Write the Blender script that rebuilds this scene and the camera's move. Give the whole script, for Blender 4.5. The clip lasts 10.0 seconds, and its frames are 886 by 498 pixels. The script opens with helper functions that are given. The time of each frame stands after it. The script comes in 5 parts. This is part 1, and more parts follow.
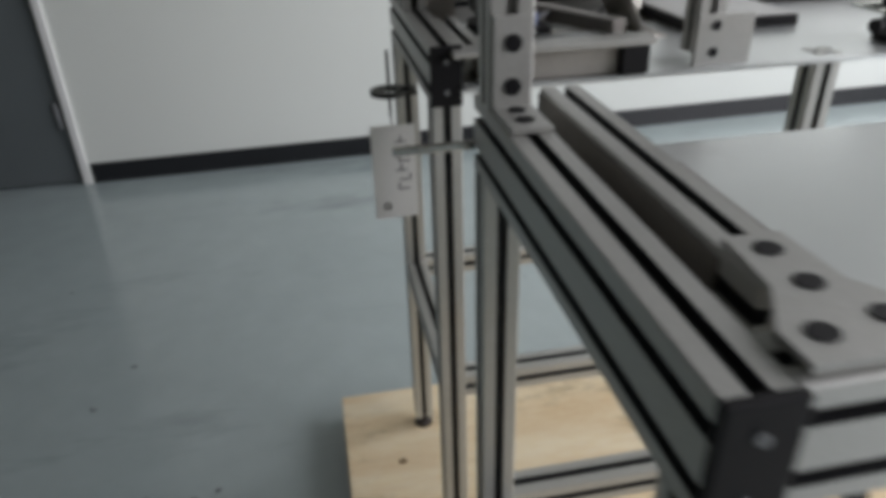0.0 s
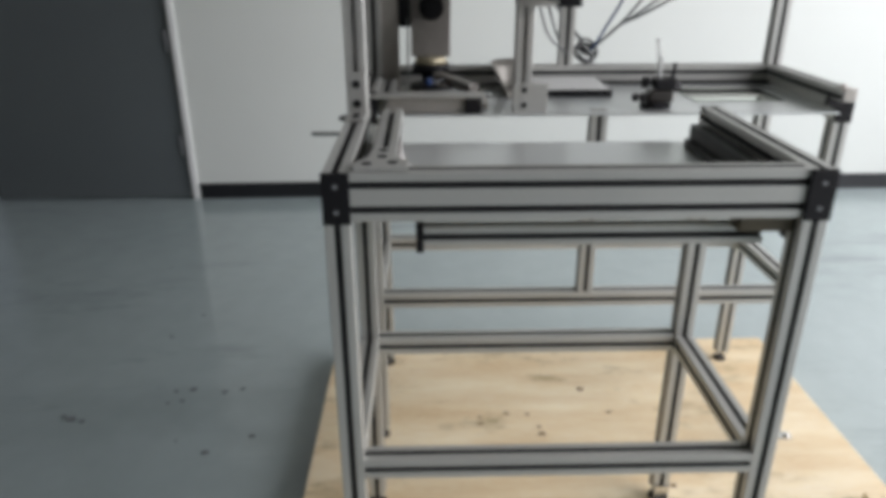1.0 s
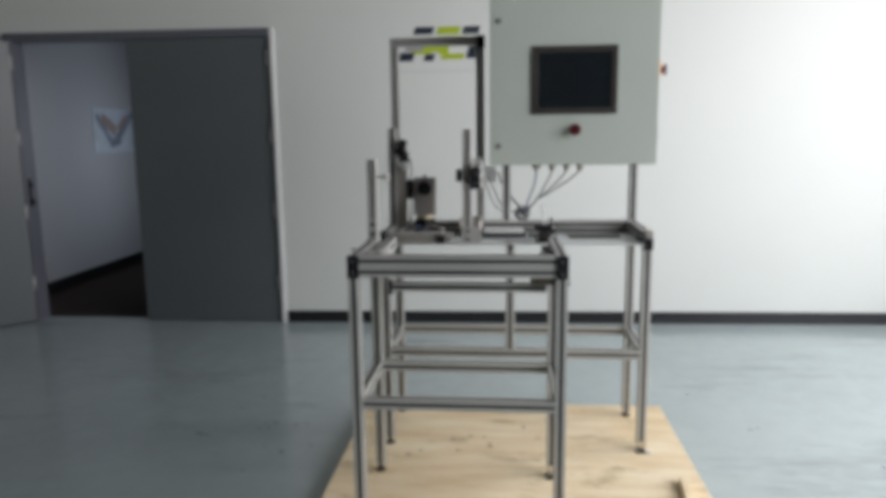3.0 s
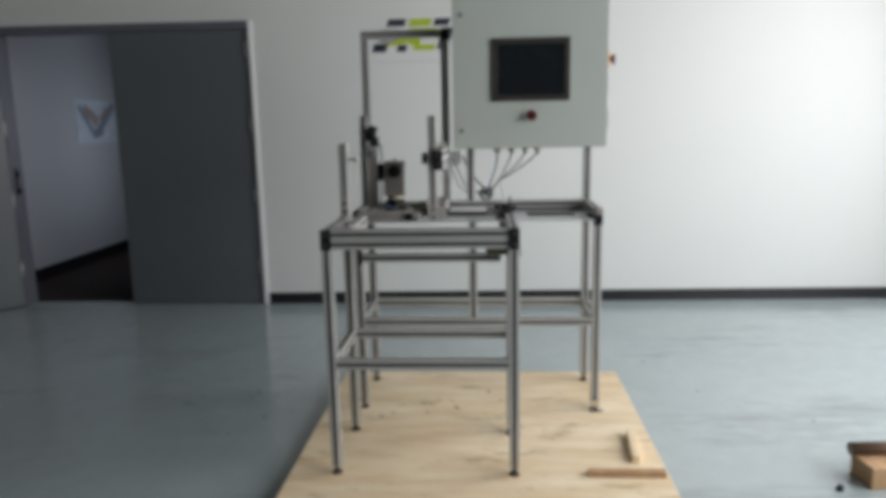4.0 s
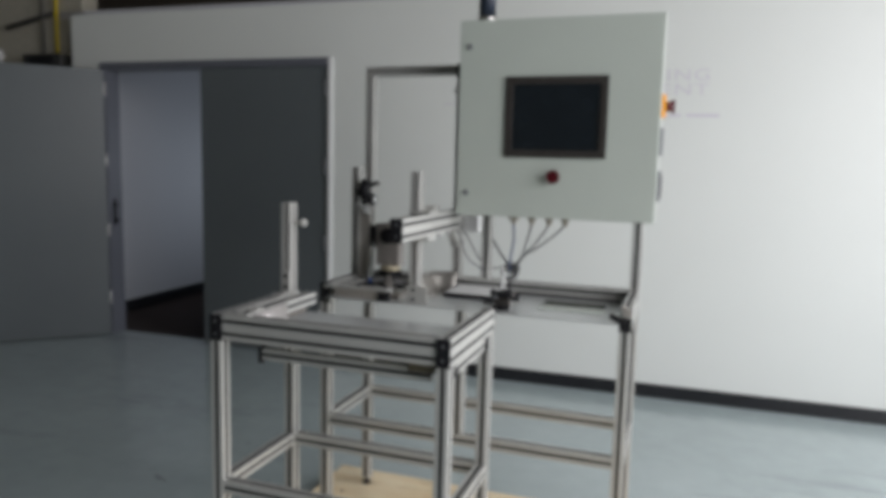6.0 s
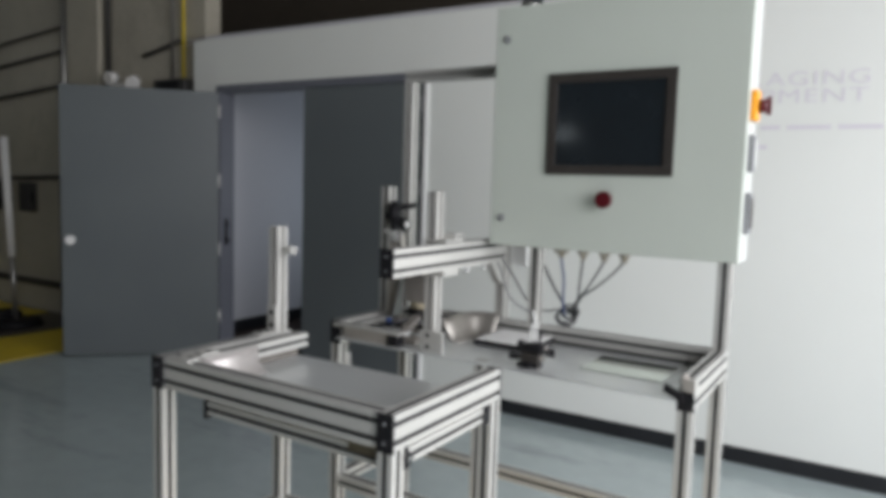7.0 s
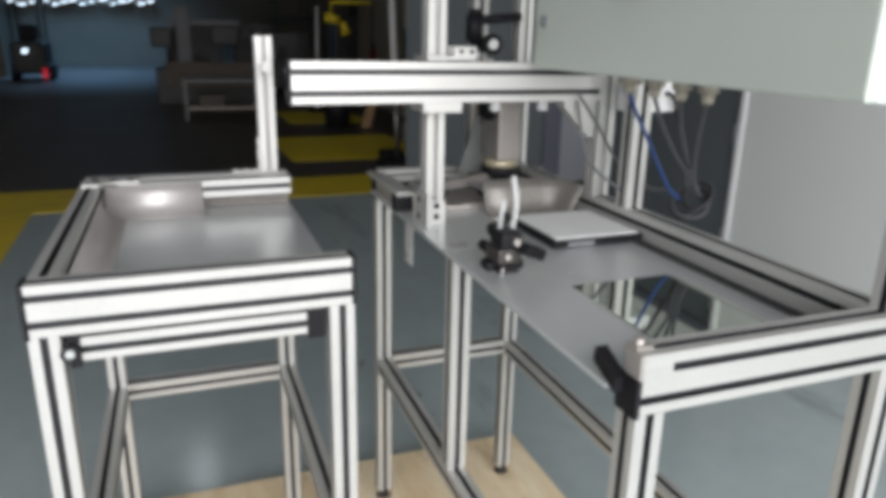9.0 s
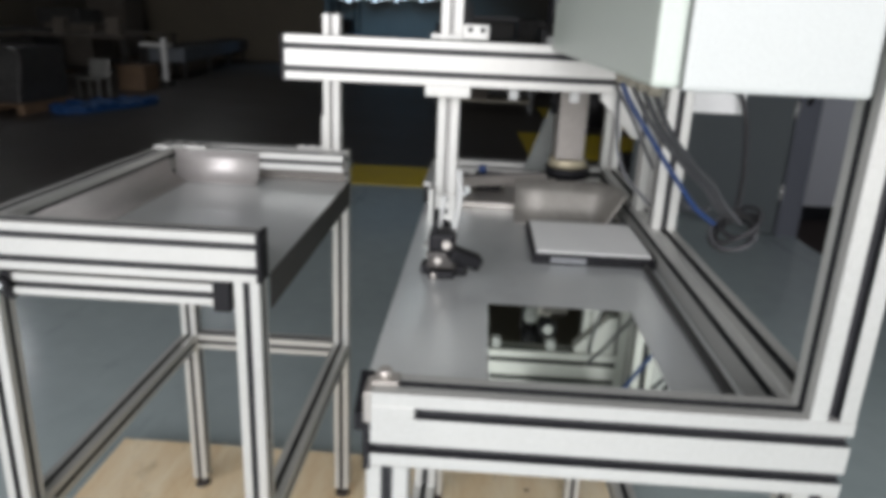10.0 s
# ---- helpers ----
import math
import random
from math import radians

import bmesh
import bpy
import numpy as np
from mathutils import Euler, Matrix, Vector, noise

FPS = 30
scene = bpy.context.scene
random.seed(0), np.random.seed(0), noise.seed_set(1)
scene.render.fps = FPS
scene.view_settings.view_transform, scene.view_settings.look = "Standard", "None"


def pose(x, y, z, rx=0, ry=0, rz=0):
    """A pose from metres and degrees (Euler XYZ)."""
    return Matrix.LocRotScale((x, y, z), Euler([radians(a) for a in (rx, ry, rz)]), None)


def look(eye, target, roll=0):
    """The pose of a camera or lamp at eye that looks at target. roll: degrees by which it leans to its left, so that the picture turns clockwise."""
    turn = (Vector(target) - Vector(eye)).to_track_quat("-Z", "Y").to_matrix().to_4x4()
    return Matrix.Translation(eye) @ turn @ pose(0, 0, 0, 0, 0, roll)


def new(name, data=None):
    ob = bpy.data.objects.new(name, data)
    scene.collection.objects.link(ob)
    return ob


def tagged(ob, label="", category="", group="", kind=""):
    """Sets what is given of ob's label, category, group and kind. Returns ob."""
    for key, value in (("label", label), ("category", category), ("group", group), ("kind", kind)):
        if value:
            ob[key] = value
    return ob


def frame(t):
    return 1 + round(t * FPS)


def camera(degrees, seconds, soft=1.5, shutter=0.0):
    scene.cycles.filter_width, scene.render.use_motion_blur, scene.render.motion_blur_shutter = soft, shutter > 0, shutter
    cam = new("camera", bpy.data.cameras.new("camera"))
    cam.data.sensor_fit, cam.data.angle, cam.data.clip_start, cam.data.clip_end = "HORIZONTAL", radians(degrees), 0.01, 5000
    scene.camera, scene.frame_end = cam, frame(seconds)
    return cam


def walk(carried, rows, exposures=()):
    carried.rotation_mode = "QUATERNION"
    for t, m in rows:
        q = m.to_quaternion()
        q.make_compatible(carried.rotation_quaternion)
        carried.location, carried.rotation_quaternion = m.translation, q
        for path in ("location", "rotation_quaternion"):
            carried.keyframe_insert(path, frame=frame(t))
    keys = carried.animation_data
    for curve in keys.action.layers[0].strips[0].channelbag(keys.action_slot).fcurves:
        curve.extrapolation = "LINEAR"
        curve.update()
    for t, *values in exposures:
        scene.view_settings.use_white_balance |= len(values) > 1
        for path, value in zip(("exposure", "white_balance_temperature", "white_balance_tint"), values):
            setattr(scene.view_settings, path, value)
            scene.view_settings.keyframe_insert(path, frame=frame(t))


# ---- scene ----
cam = camera(64.6, 10.0, soft=5.3, shutter=0.3)
EXPOSURES = [(0.0, -0.19), (0.5, 0.02), (1.0, -0.10), (1.5, -0.13), (2.5, -0.17), (4.5, -0.42), (5.5, -0.42),
             (6.0, -0.33), (7.5, 0.09), (8.0, 0.10), (8.5, 0.0), (9.0, -0.12), (10.0, -0.35)]
PATH = [
    (0, (0.2254, 0.3138, 1.2145), (0.5283, 2.0325, 0.2375), -1.8),
    (0.5, (0.3519, -0.0212, 1.2537), (0.5732, 1.7828, 0.4192), 2.24),
    (1, (0.5169, -0.4371, 1.3081), (0.5583, 1.4019, 0.5231), -0.09),
    (1.5, (0.6833, -0.7963, 1.325), (0.5606, 1.092, 0.6773), -0.96),
    (2, (0.725, -1.178, 1.3564), (0.6118, 0.7671, 0.9052), -0.74),
    (2.5, (0.8204, -1.5163, 1.4035), (0.6777, 0.4508, 1.0719), -1.52),
    (2.7, (0.8596, -1.6164, 1.4217), (0.6805, 0.3504, 1.1063), -0.81),
    (3.8, (0.9357, -1.9984, 1.3822), (0.8042, -0.0331, 1.0352), -0.59),
    (4, (0.9829, -2.0075, 1.3944), (0.8548, -0.0422, 1.0464), -1.11),
    (4.5, (1.1881, -1.8939, 1.3978), (0.9923, 0.0738, 1.0982), -0.98),
    (5, (1.3611, -1.7088, 1.3905), (1.0457, 0.2437, 1.0935), -0.45),
    (5.5, (1.483, -1.4359, 1.4417), (1.0278, 0.4967, 1.2011), 1.95),
    (6, (1.6384, -1.1515, 1.4668), (0.9932, 0.7262, 1.2264), 1.46),
    (6.2, (1.687, -1.0258, 1.4748), (0.9174, 0.8081, 1.2641), 1.91),
    (7.3, (1.9368, -0.3389, 1.4587), (0.732, 1.2419, 1.2363), 2.04),
    (7.5, (1.9984, -0.1942, 1.4648), (0.6715, 1.2772, 1.1918), 2.42),
    (8, (2.0514, 0.1378, 1.4315), (0.5224, 1.3685, 1.0386), 1.54),
    (8.5, (2.03, 0.4256, 1.3738), (0.392, 1.4679, 0.8937), 2.46),
    (9, (2.0605, 0.7115, 1.34), (0.2698, 1.3816, 0.7529), 1.23),
    (9.5, (2.0805, 0.9872, 1.3316), (0.2084, 1.2883, 0.6955), 0.98),
    (10, (2.0263, 1.235, 1.3169), (0.1238, 1.1539, 0.7052), 2.46),
]
walk(cam, [(t, look(eye, target, roll)) for t, eye, target, roll in PATH],
     exposures=EXPOSURES)

# ---- light ----
world = bpy.data.worlds.new("sky")
scene.world = world
world.use_nodes = True
wn = world.node_tree
sky = wn.nodes.new("ShaderNodeTexSky")
sky.sky_type = 'NISHITA'
sky.sun_disc = False
sky.sun_elevation = radians(38)
sky.sun_rotation = radians(60)
wn.links.new(sky.outputs[0], wn.nodes["Background"].inputs[0])
wn.nodes["Background"].inputs[1].default_value = 0.10


def area(name, m, sx, sy, watts, colour, spread=180):
    data = bpy.data.lights.new(name, 'AREA')
    data.shape, data.size, data.size_y, data.energy, data.color = 'RECTANGLE', sx, sy, watts, colour
    data.spread = radians(spread)
    ob = new(name, data)
    ob.matrix_world = m
    return ob


# The hall stands askew to the tables by this turn.
HALL_TURN = Matrix.Translation((-0.735, 3.406, 0)) @ Matrix.Rotation(radians(1.35), 4, 'Z') @ Matrix.Translation((0.735, -3.22, 0))
# Daylight through an assumed dock door in the east wall; the other two lamps are added.
area("dock_daylight", HALL_TURN @ look((4.5, -0.45, 2.05), (0.0, -0.40, 0.6)), 5.8, 2.9, 350, (1.0, 0.965, 1.0))
# Unseen bluish fill lamp inside the inner room; no window is built.
area("inner_room_fill", HALL_TURN @ look((-1.3, 5.3, 1.40), (-3.3, 4.95, 1.25)), 0.9, 0.9, 4.6, (0.80, 0.88, 1.0), 110)
# Unseen blue fill lamp for the far hall floor, no skylight known.
area("far_hall_fill", look((-23.0, -1.8, 5.5), (-23.0, -1.8, 0.0)), 4.0, 3.0, 360, (0.27, 0.57, 1.0), 110)

# ---- materials ----


def node(nt, kind, **inputs):
    n = nt.nodes.new(kind)
    for k, v in inputs.items():
        n.inputs[k.replace("_", " ")].default_value = v
    return n


def mat(name, colour, rough=0.5, metal=0.0, second=None, scale=8.0, fine=120.0, bump=0.05, spread=0.12,
        stretch=(1, 1, 1), spec=0.5, stains=None, stain_scale=2.0, stain_amount=0.5, coat=0.0, per_object=0.0, grain=0.18, stain_stretch=(1, 1, 1),
        rough_range=(0.75, 1.3)):
    """A surface with grain at two scales, optional stains and a fine relief."""
    m = bpy.data.materials.new(name)
    m.use_nodes = True
    nt = m.node_tree
    bsdf = nt.nodes["Principled BSDF"]
    bsdf.inputs["Metallic"].default_value = metal
    bsdf.inputs["Specular IOR Level"].default_value = spec
    bsdf.inputs["Coat Weight"].default_value = coat
    bsdf.inputs["Coat Roughness"].default_value = 0.12
    tc = nt.nodes.new("ShaderNodeTexCoord")
    mp = nt.nodes.new("ShaderNodeMapping")
    mp.inputs["Scale"].default_value = stretch
    nt.links.new(tc.outputs["Object"], mp.inputs["Vector"])
    big = node(nt, "ShaderNodeTexNoise", Scale=scale, Detail=5.0, Roughness=0.6)
    small = node(nt, "ShaderNodeTexNoise", Scale=fine, Detail=3.0, Roughness=0.6)
    for n in (big, small):
        nt.links.new(mp.outputs[0], n.inputs["Vector"])
    second = second or tuple(c * (1 - 2 * spread) for c in colour)
    ramp = nt.nodes.new("ShaderNodeValToRGB")
    ramp.color_ramp.elements[0].position, ramp.color_ramp.elements[1].position = 0.32, 0.68
    ramp.color_ramp.elements[0].color, ramp.color_ramp.elements[1].color = (*second, 1), (*colour, 1)
    nt.links.new(big.outputs["Fac"], ramp.inputs[0])
    mix = nt.nodes.new("ShaderNodeMix")
    mix.data_type, mix.blend_type = 'RGBA', 'OVERLAY'
    mix.inputs[0].default_value = grain
    nt.links.new(ramp.outputs[0], mix.inputs[6])
    nt.links.new(small.outputs["Fac"], mix.inputs[7])
    out = mix.outputs[2]
    if stains:
        st = node(nt, "ShaderNodeTexNoise", Scale=stain_scale, Detail=8.0, Roughness=0.7)
        sp = nt.nodes.new("ShaderNodeMapping")
        sp.inputs["Scale"].default_value = stain_stretch
        nt.links.new(tc.outputs["Object"], sp.inputs["Vector"])
        nt.links.new(sp.outputs[0], st.inputs["Vector"])
        sr = nt.nodes.new("ShaderNodeValToRGB")
        sr.color_ramp.elements[0].position, sr.color_ramp.elements[1].position = 0.56, 0.72
        sr.color_ramp.elements[1].color = (stain_amount,) * 3 + (1,)
        nt.links.new(st.outputs["Fac"], sr.inputs[0])
        sm = nt.nodes.new("ShaderNodeMix")
        sm.data_type = 'RGBA'
        nt.links.new(sr.outputs[0], sm.inputs[0])
        nt.links.new(out, sm.inputs[6])
        sm.inputs[7].default_value = (*stains, 1)
        out = sm.outputs[2]
    if per_object:
        oi = nt.nodes.new("ShaderNodeObjectInfo")
        hs = nt.nodes.new("ShaderNodeHueSaturation")
        mr = nt.nodes.new("ShaderNodeMapRange")
        mr.inputs["To Min"].default_value, mr.inputs["To Max"].default_value = 1 - per_object, 1 + per_object
        nt.links.new(oi.outputs["Random"], mr.inputs["Value"])
        nt.links.new(mr.outputs[0], hs.inputs["Value"])
        nt.links.new(out, hs.inputs["Color"])
        out = hs.outputs[0]
    nt.links.new(out, bsdf.inputs["Base Color"])
    rr = nt.nodes.new("ShaderNodeMapRange")
    rr.inputs["To Min"].default_value, rr.inputs["To Max"].default_value = max(0.02, rough * rough_range[0]), min(1, rough * rough_range[1])
    nt.links.new(big.outputs["Fac"], rr.inputs["Value"])
    nt.links.new(rr.outputs[0], bsdf.inputs["Roughness"])
    if bump:
        bp = node(nt, "ShaderNodeBump", Strength=bump, Distance=0.002)
        nt.links.new(small.outputs["Fac"], bp.inputs["Height"])
        nt.links.new(bp.outputs[0], bsdf.inputs["Normal"])
    return m


def glow(name, colour, strength):
    m = bpy.data.materials.new(name)
    m.use_nodes = True
    b = m.node_tree.nodes["Principled BSDF"]
    b.inputs["Base Color"].default_value = (*colour, 1)
    b.inputs["Emission Color"].default_value = (*colour, 1)
    b.inputs["Emission Strength"].default_value = strength
    return m


ALU = mat("anodised_aluminium", (0.57, 0.575, 0.545), 0.42, 0.45, scale=3, fine=300, stretch=(1, 1, 1), spread=0.05, bump=0.03)
# Black in the profile slots stands in for the shade inside them.
SLOT_SHADE = mat("black_slot_shade", (0.018, 0.019, 0.022), 0.55, 0.0, bump=0.0)
CAP = mat("black_plastic", (0.010, 0.010, 0.012), 0.55, 0.0, bump=0.1, fine=400, spec=0.25)
STEEL = mat("brushed_stainless", (0.735, 0.765, 0.758), 0.30, 0.55, scale=2.5, fine=90, stretch=(1, 3, 1), spread=0.02, bump=0.0, grain=0.04, rough_range=(0.94, 1.08),
            stains=(0.52, 0.54, 0.535), stain_scale=6.0, stain_amount=0.35)
STEEL_TAN = mat("stainless_plate", (0.56, 0.53, 0.485), 0.38, 0.6, scale=10, fine=200, spread=0.1, bump=0.04)
COVE = mat("coved_stainless", (0.62, 0.595, 0.575), 0.44, 0.5, scale=6, fine=160, spread=0.05, bump=0.02)
GUARD = mat("dull_bent_sheet", (0.40, 0.385, 0.35), 0.42, 0.65, scale=9, fine=160, spread=0.12, bump=0.03)
BRASS = mat("worn_brass", (0.60, 0.54, 0.38), 0.42, 0.5, spread=0.1)
POLISH = mat("polished_sheet", (0.72, 0.775, 0.71), 0.03, 1.0, scale=2, spread=0.02, bump=0.0)
CHROME = mat("zinc_plated_steel", (0.72, 0.71, 0.68), 0.22, 1.0, scale=20, spread=0.1)
FEET = mat("dark_levelling_foot", (0.06, 0.05, 0.045), 0.6, 0.2)
BOXPAINT = mat("pale_green_powder_coat", (0.49, 0.54, 0.485), 0.42, 0.0, scale=4, fine=500, spread=0.02, bump=0.06)
BOXSIDE = mat("white_powder_coat", (0.48, 0.505, 0.485), 0.38, 0.0, scale=4, fine=500, spread=0.02, bump=0.06)
BEZEL = mat("dark_bronze_bezel", (0.055, 0.05, 0.045), 0.4, 0.3, spread=0.1)
SCREEN = mat("dark_glass_screen", (0.013, 0.018, 0.022), 0.09, 0.0, bump=0.0, spec=0.6)
RED = mat("red_plastic", (0.085, 0.004, 0.009), 0.35, 0.0, spread=0.1)
ORANGE = mat("orange_plastic", (0.85, 0.36, 0.02), 0.4, 0.0, spread=0.06)
GREY = mat("grey_plastic", (0.22, 0.23, 0.24), 0.5, 0.0)
CABLE = mat("grey_cable", (0.15, 0.155, 0.165), 0.5, 0.0)
CABLE_MID = mat("dark_grey_cable", (0.07, 0.072, 0.078), 0.5, 0.0)
CABLE_DARK = mat("black_cable", (0.025, 0.025, 0.028), 0.5, 0.0)
BLUE = mat("blue_air_hose", (0.018, 0.055, 0.185), 0.35, 0.0)
CASE = mat("grey_brown_casting", (0.33, 0.31, 0.285), 0.45, 0.3)
GLAND = mat("tan_gland_plate", (0.36, 0.335, 0.27), 0.5, 0.2)
FIN = mat("dull_grey_plate", (0.16, 0.175, 0.165), 0.5, 0.2)
BRONZE = mat("olive_bronze", (0.085, 0.073, 0.046), 0.5, 0.2, spread=0.1)
GAP_SHADE = mat("gap_shade_tone", (0.20, 0.185, 0.165), 0.5, 0.2, scale=12, spread=0.12)
# Darker copy of the aluminium, painting soft shade into the post slots.
SLOT_PALE = mat("shaded_aluminium_slot", (0.42, 0.42, 0.40), 0.5, 0.4)
CLEAR = mat("frosted_tube", (0.80, 0.82, 0.80), 0.35, 0.0)
CLEAR.node_tree.nodes["Principled BSDF"].inputs["Alpha"].default_value = 0.5
PLY = mat("plywood_face", (0.93, 0.815, 0.585), 0.62, 0.0, second=(0.76, 0.58, 0.34), scale=4.2, fine=60, stretch=(0.6, 3.6, 1),
          stains=(0.45, 0.35, 0.18), stain_scale=6.5, stain_amount=0.95, bump=0.15, grain=0.34, stain_stretch=(0.6, 1.6, 1))
TIMBER = mat("pine_timber", (0.52, 0.34, 0.18), 0.65, 0.0, second=(0.36, 0.21, 0.10), scale=4, stretch=(6, 1, 1), bump=0.2)
CHIP = mat("brown_wood_chip", (0.34, 0.235, 0.14), 0.7, 0.0, scale=30, bump=0.2)
TIMBER_DARK = mat("weathered_timber", (0.20, 0.13, 0.08), 0.7, 0.0, scale=6, bump=0.2)
FLOOR = mat("blue_grey_epoxy", (0.425, 0.497, 0.497), 0.17, 0.0, second=(0.375, 0.445, 0.446), scale=0.9, fine=9, bump=0.010,
            stains=(0.19, 0.232, 0.235), stain_scale=2.0, stain_amount=0.62, spec=0.85, grain=0.10, stain_stretch=(0.35, 1.5, 1))
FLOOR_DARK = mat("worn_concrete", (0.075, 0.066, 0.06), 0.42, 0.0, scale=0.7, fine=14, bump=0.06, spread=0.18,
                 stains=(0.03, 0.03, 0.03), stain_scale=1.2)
YELLOW = mat("yellow_floor_paint", (0.74, 0.57, 0.03), 0.4, 0.0, second=(0.58, 0.43, 0.03), scale=2, fine=20,
             stains=(0.16, 0.13, 0.06), stain_scale=3.0, bump=0.05)
WALL = mat("white_wall_paint", (0.752, 0.782, 0.746), 0.55, 0.0, second=(0.72, 0.75, 0.716), scale=0.7, fine=180, bump=0.05, spread=0.02, grain=0.06)
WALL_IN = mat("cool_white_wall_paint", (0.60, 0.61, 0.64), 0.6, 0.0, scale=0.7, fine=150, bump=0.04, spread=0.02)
BASE = mat("black_vinyl_base", (0.012, 0.013, 0.016), 0.4, 0.0)
DOOR = mat("grey_door_paint", (0.116, 0.134, 0.139), 0.36, 0.0, second=(0.107, 0.123, 0.129), scale=1.5, fine=160, bump=0.05, spread=0.03)
FRAME = mat("grey_frame_paint", (0.13, 0.14, 0.165), 0.4, 0.0, scale=2, spread=0.05)
TRIM = mat("white_edge_trim", (0.78, 0.79, 0.78), 0.5, 0.0, spread=0.03)
CARPET = mat("dark_carpet", (0.045, 0.028, 0.024), 0.95, 0.0, scale=10, fine=500, bump=0.4)
BEIGE = mat("drab_beige_paint", (0.44, 0.42, 0.345), 0.7, 0.0, second=(0.34, 0.325, 0.265), scale=0.9, fine=30, bump=0.2,
            stains=(0.10, 0.09, 0.07), stain_scale=0.9)
# Darker copy of the beige, with the light's falloff painted in.
FALLOFF_WALL = mat("falloff_brown_wall", (0.23, 0.205, 0.155), 0.7, 0.0, second=(0.15, 0.135, 0.10), scale=0.9, fine=30, bump=0.2,
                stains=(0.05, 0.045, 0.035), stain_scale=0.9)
# The hall's dimness is put into this darkened wall colour.
DIM_WALL = mat("dim_toned_wall", (0.20, 0.175, 0.135), 0.8, 0.0, scale=0.4, fine=12, bump=0.2)
CONDUIT = mat("galvanised_conduit", (0.42, 0.42, 0.40), 0.4, 0.8)
DARKSTEEL = mat("dark_painted_steel", (0.05, 0.05, 0.048), 0.5, 0.2)
YELPAINT = mat("yellow_enamel", (0.72, 0.55, 0.02), 0.35, 0.0, spread=0.08)
PAPER = mat("white_paper", (0.84, 0.85, 0.83), 0.75, 0.0, scale=8, spread=0.03)
PENCIL = mat("grey_pen_line", (0.24, 0.24, 0.25), 0.7, 0.0)
LETTER = mat("pale_lilac_vinyl", (0.66, 0.645, 0.69), 0.5, 0.0, spread=0.03)
LILAC = mat("grey_lilac_vinyl", (0.40, 0.39, 0.42), 0.45, 0.0, spread=0.05)
LIME = mat("lime_vinyl", (0.46, 0.58, 0.03), 0.45, 0.0, spread=0.05)
NAVY = mat("navy_vinyl", (0.02, 0.03, 0.05), 0.45, 0.0, spread=0.05)
SKYBLUE = mat("poster_blue", (0.76, 0.84, 0.94), 0.5, 0.0, spread=0.12)
SPECK = mat("floor_grime", (0.21, 0.23, 0.235), 0.6, 0.0)
INKBLUE = mat("poster_slate", (0.33, 0.38, 0.48), 0.5, 0.0, spread=0.12)
RUST = mat("poster_brown", (0.52, 0.42, 0.40), 0.6, 0.0, spread=0.15)
# Hall goods: the lack of light there is put into these near-black colours.
CRATE = mat("dim_cardboard", (0.115, 0.10, 0.085), 0.8, 0.0, per_object=0.3)
WRAP = mat("dim_wrap_film", (0.07, 0.07, 0.07), 0.4, 0.0, scale=20, spread=0.3, bump=0.5)
RACKBLUE = mat("dim_rack_paint", (0.035, 0.04, 0.045), 0.4, 0.0)
BIN = mat("black_bin_plastic", (0.015, 0.015, 0.017), 0.5, 0.0)
BOUNCE_DECK = mat("grey_bounce_deck", (0.22, 0.22, 0.215), 0.7, 0.0, scale=0.6, spread=0.05)
SPARK = glow("sparkle_glow", (0.75, 0.88, 1.0), 3.5)
HALL_FILL = glow("hall_fill_glow", (0.9, 0.95, 1.0), 40.0)
FILL_PANEL = glow("fill_panel_glow", (0.30, 0.62, 1.0), 0.15)
CONVEYOR = mat("pale_blue_grey_paint", (0.24, 0.27, 0.31), 0.5, 0.0, scale=3, spread=0.15)
BLUETARP = mat("blue_plastic_sheet", (0.014, 0.07, 0.22), 0.5, 0.0, bump=0.3)
LAMPGLASS = glow("strip_lamp", (0.85, 0.95, 1.0), 14.0)

# ---- building helpers ----


def box(bm, lo, hi, bevel=0.0, mi=0):
    made = bmesh.ops.create_cube(bm, size=1.0)["verts"]
    c, s = [(a + b) / 2 for a, b in zip(lo, hi)], [b - a for a, b in zip(lo, hi)]
    for v in made:
        v.co = Vector([c[k] + v.co[k] * s[k] for k in range(3)])
    faces = {f for v in made for f in v.link_faces}
    for f in faces:
        f.material_index = mi
    if bevel:
        edges = list({e for v in made for e in v.link_edges})
        bmesh.ops.bevel(bm, geom=edges, offset=bevel, segments=2, affect='EDGES', profile=0.6)
    return bm


def rod(bm, a, b, r, seg=16, r2=None, mi=0):
    a, b = Vector(a), Vector(b)
    made = bmesh.ops.create_cone(bm, cap_ends=True, segments=seg, radius1=r, radius2=r if r2 is None else r2, depth=(b - a).length)["verts"]
    m = Matrix.Translation((a + b) / 2) @ (b - a).to_track_quat('Z', 'Y').to_matrix().to_4x4()
    bmesh.ops.transform(bm, matrix=m, verts=made)
    for f in {f for v in made for f in v.link_faces}:
        f.material_index = mi
        f.smooth = len(f.verts) == 4
    return bm


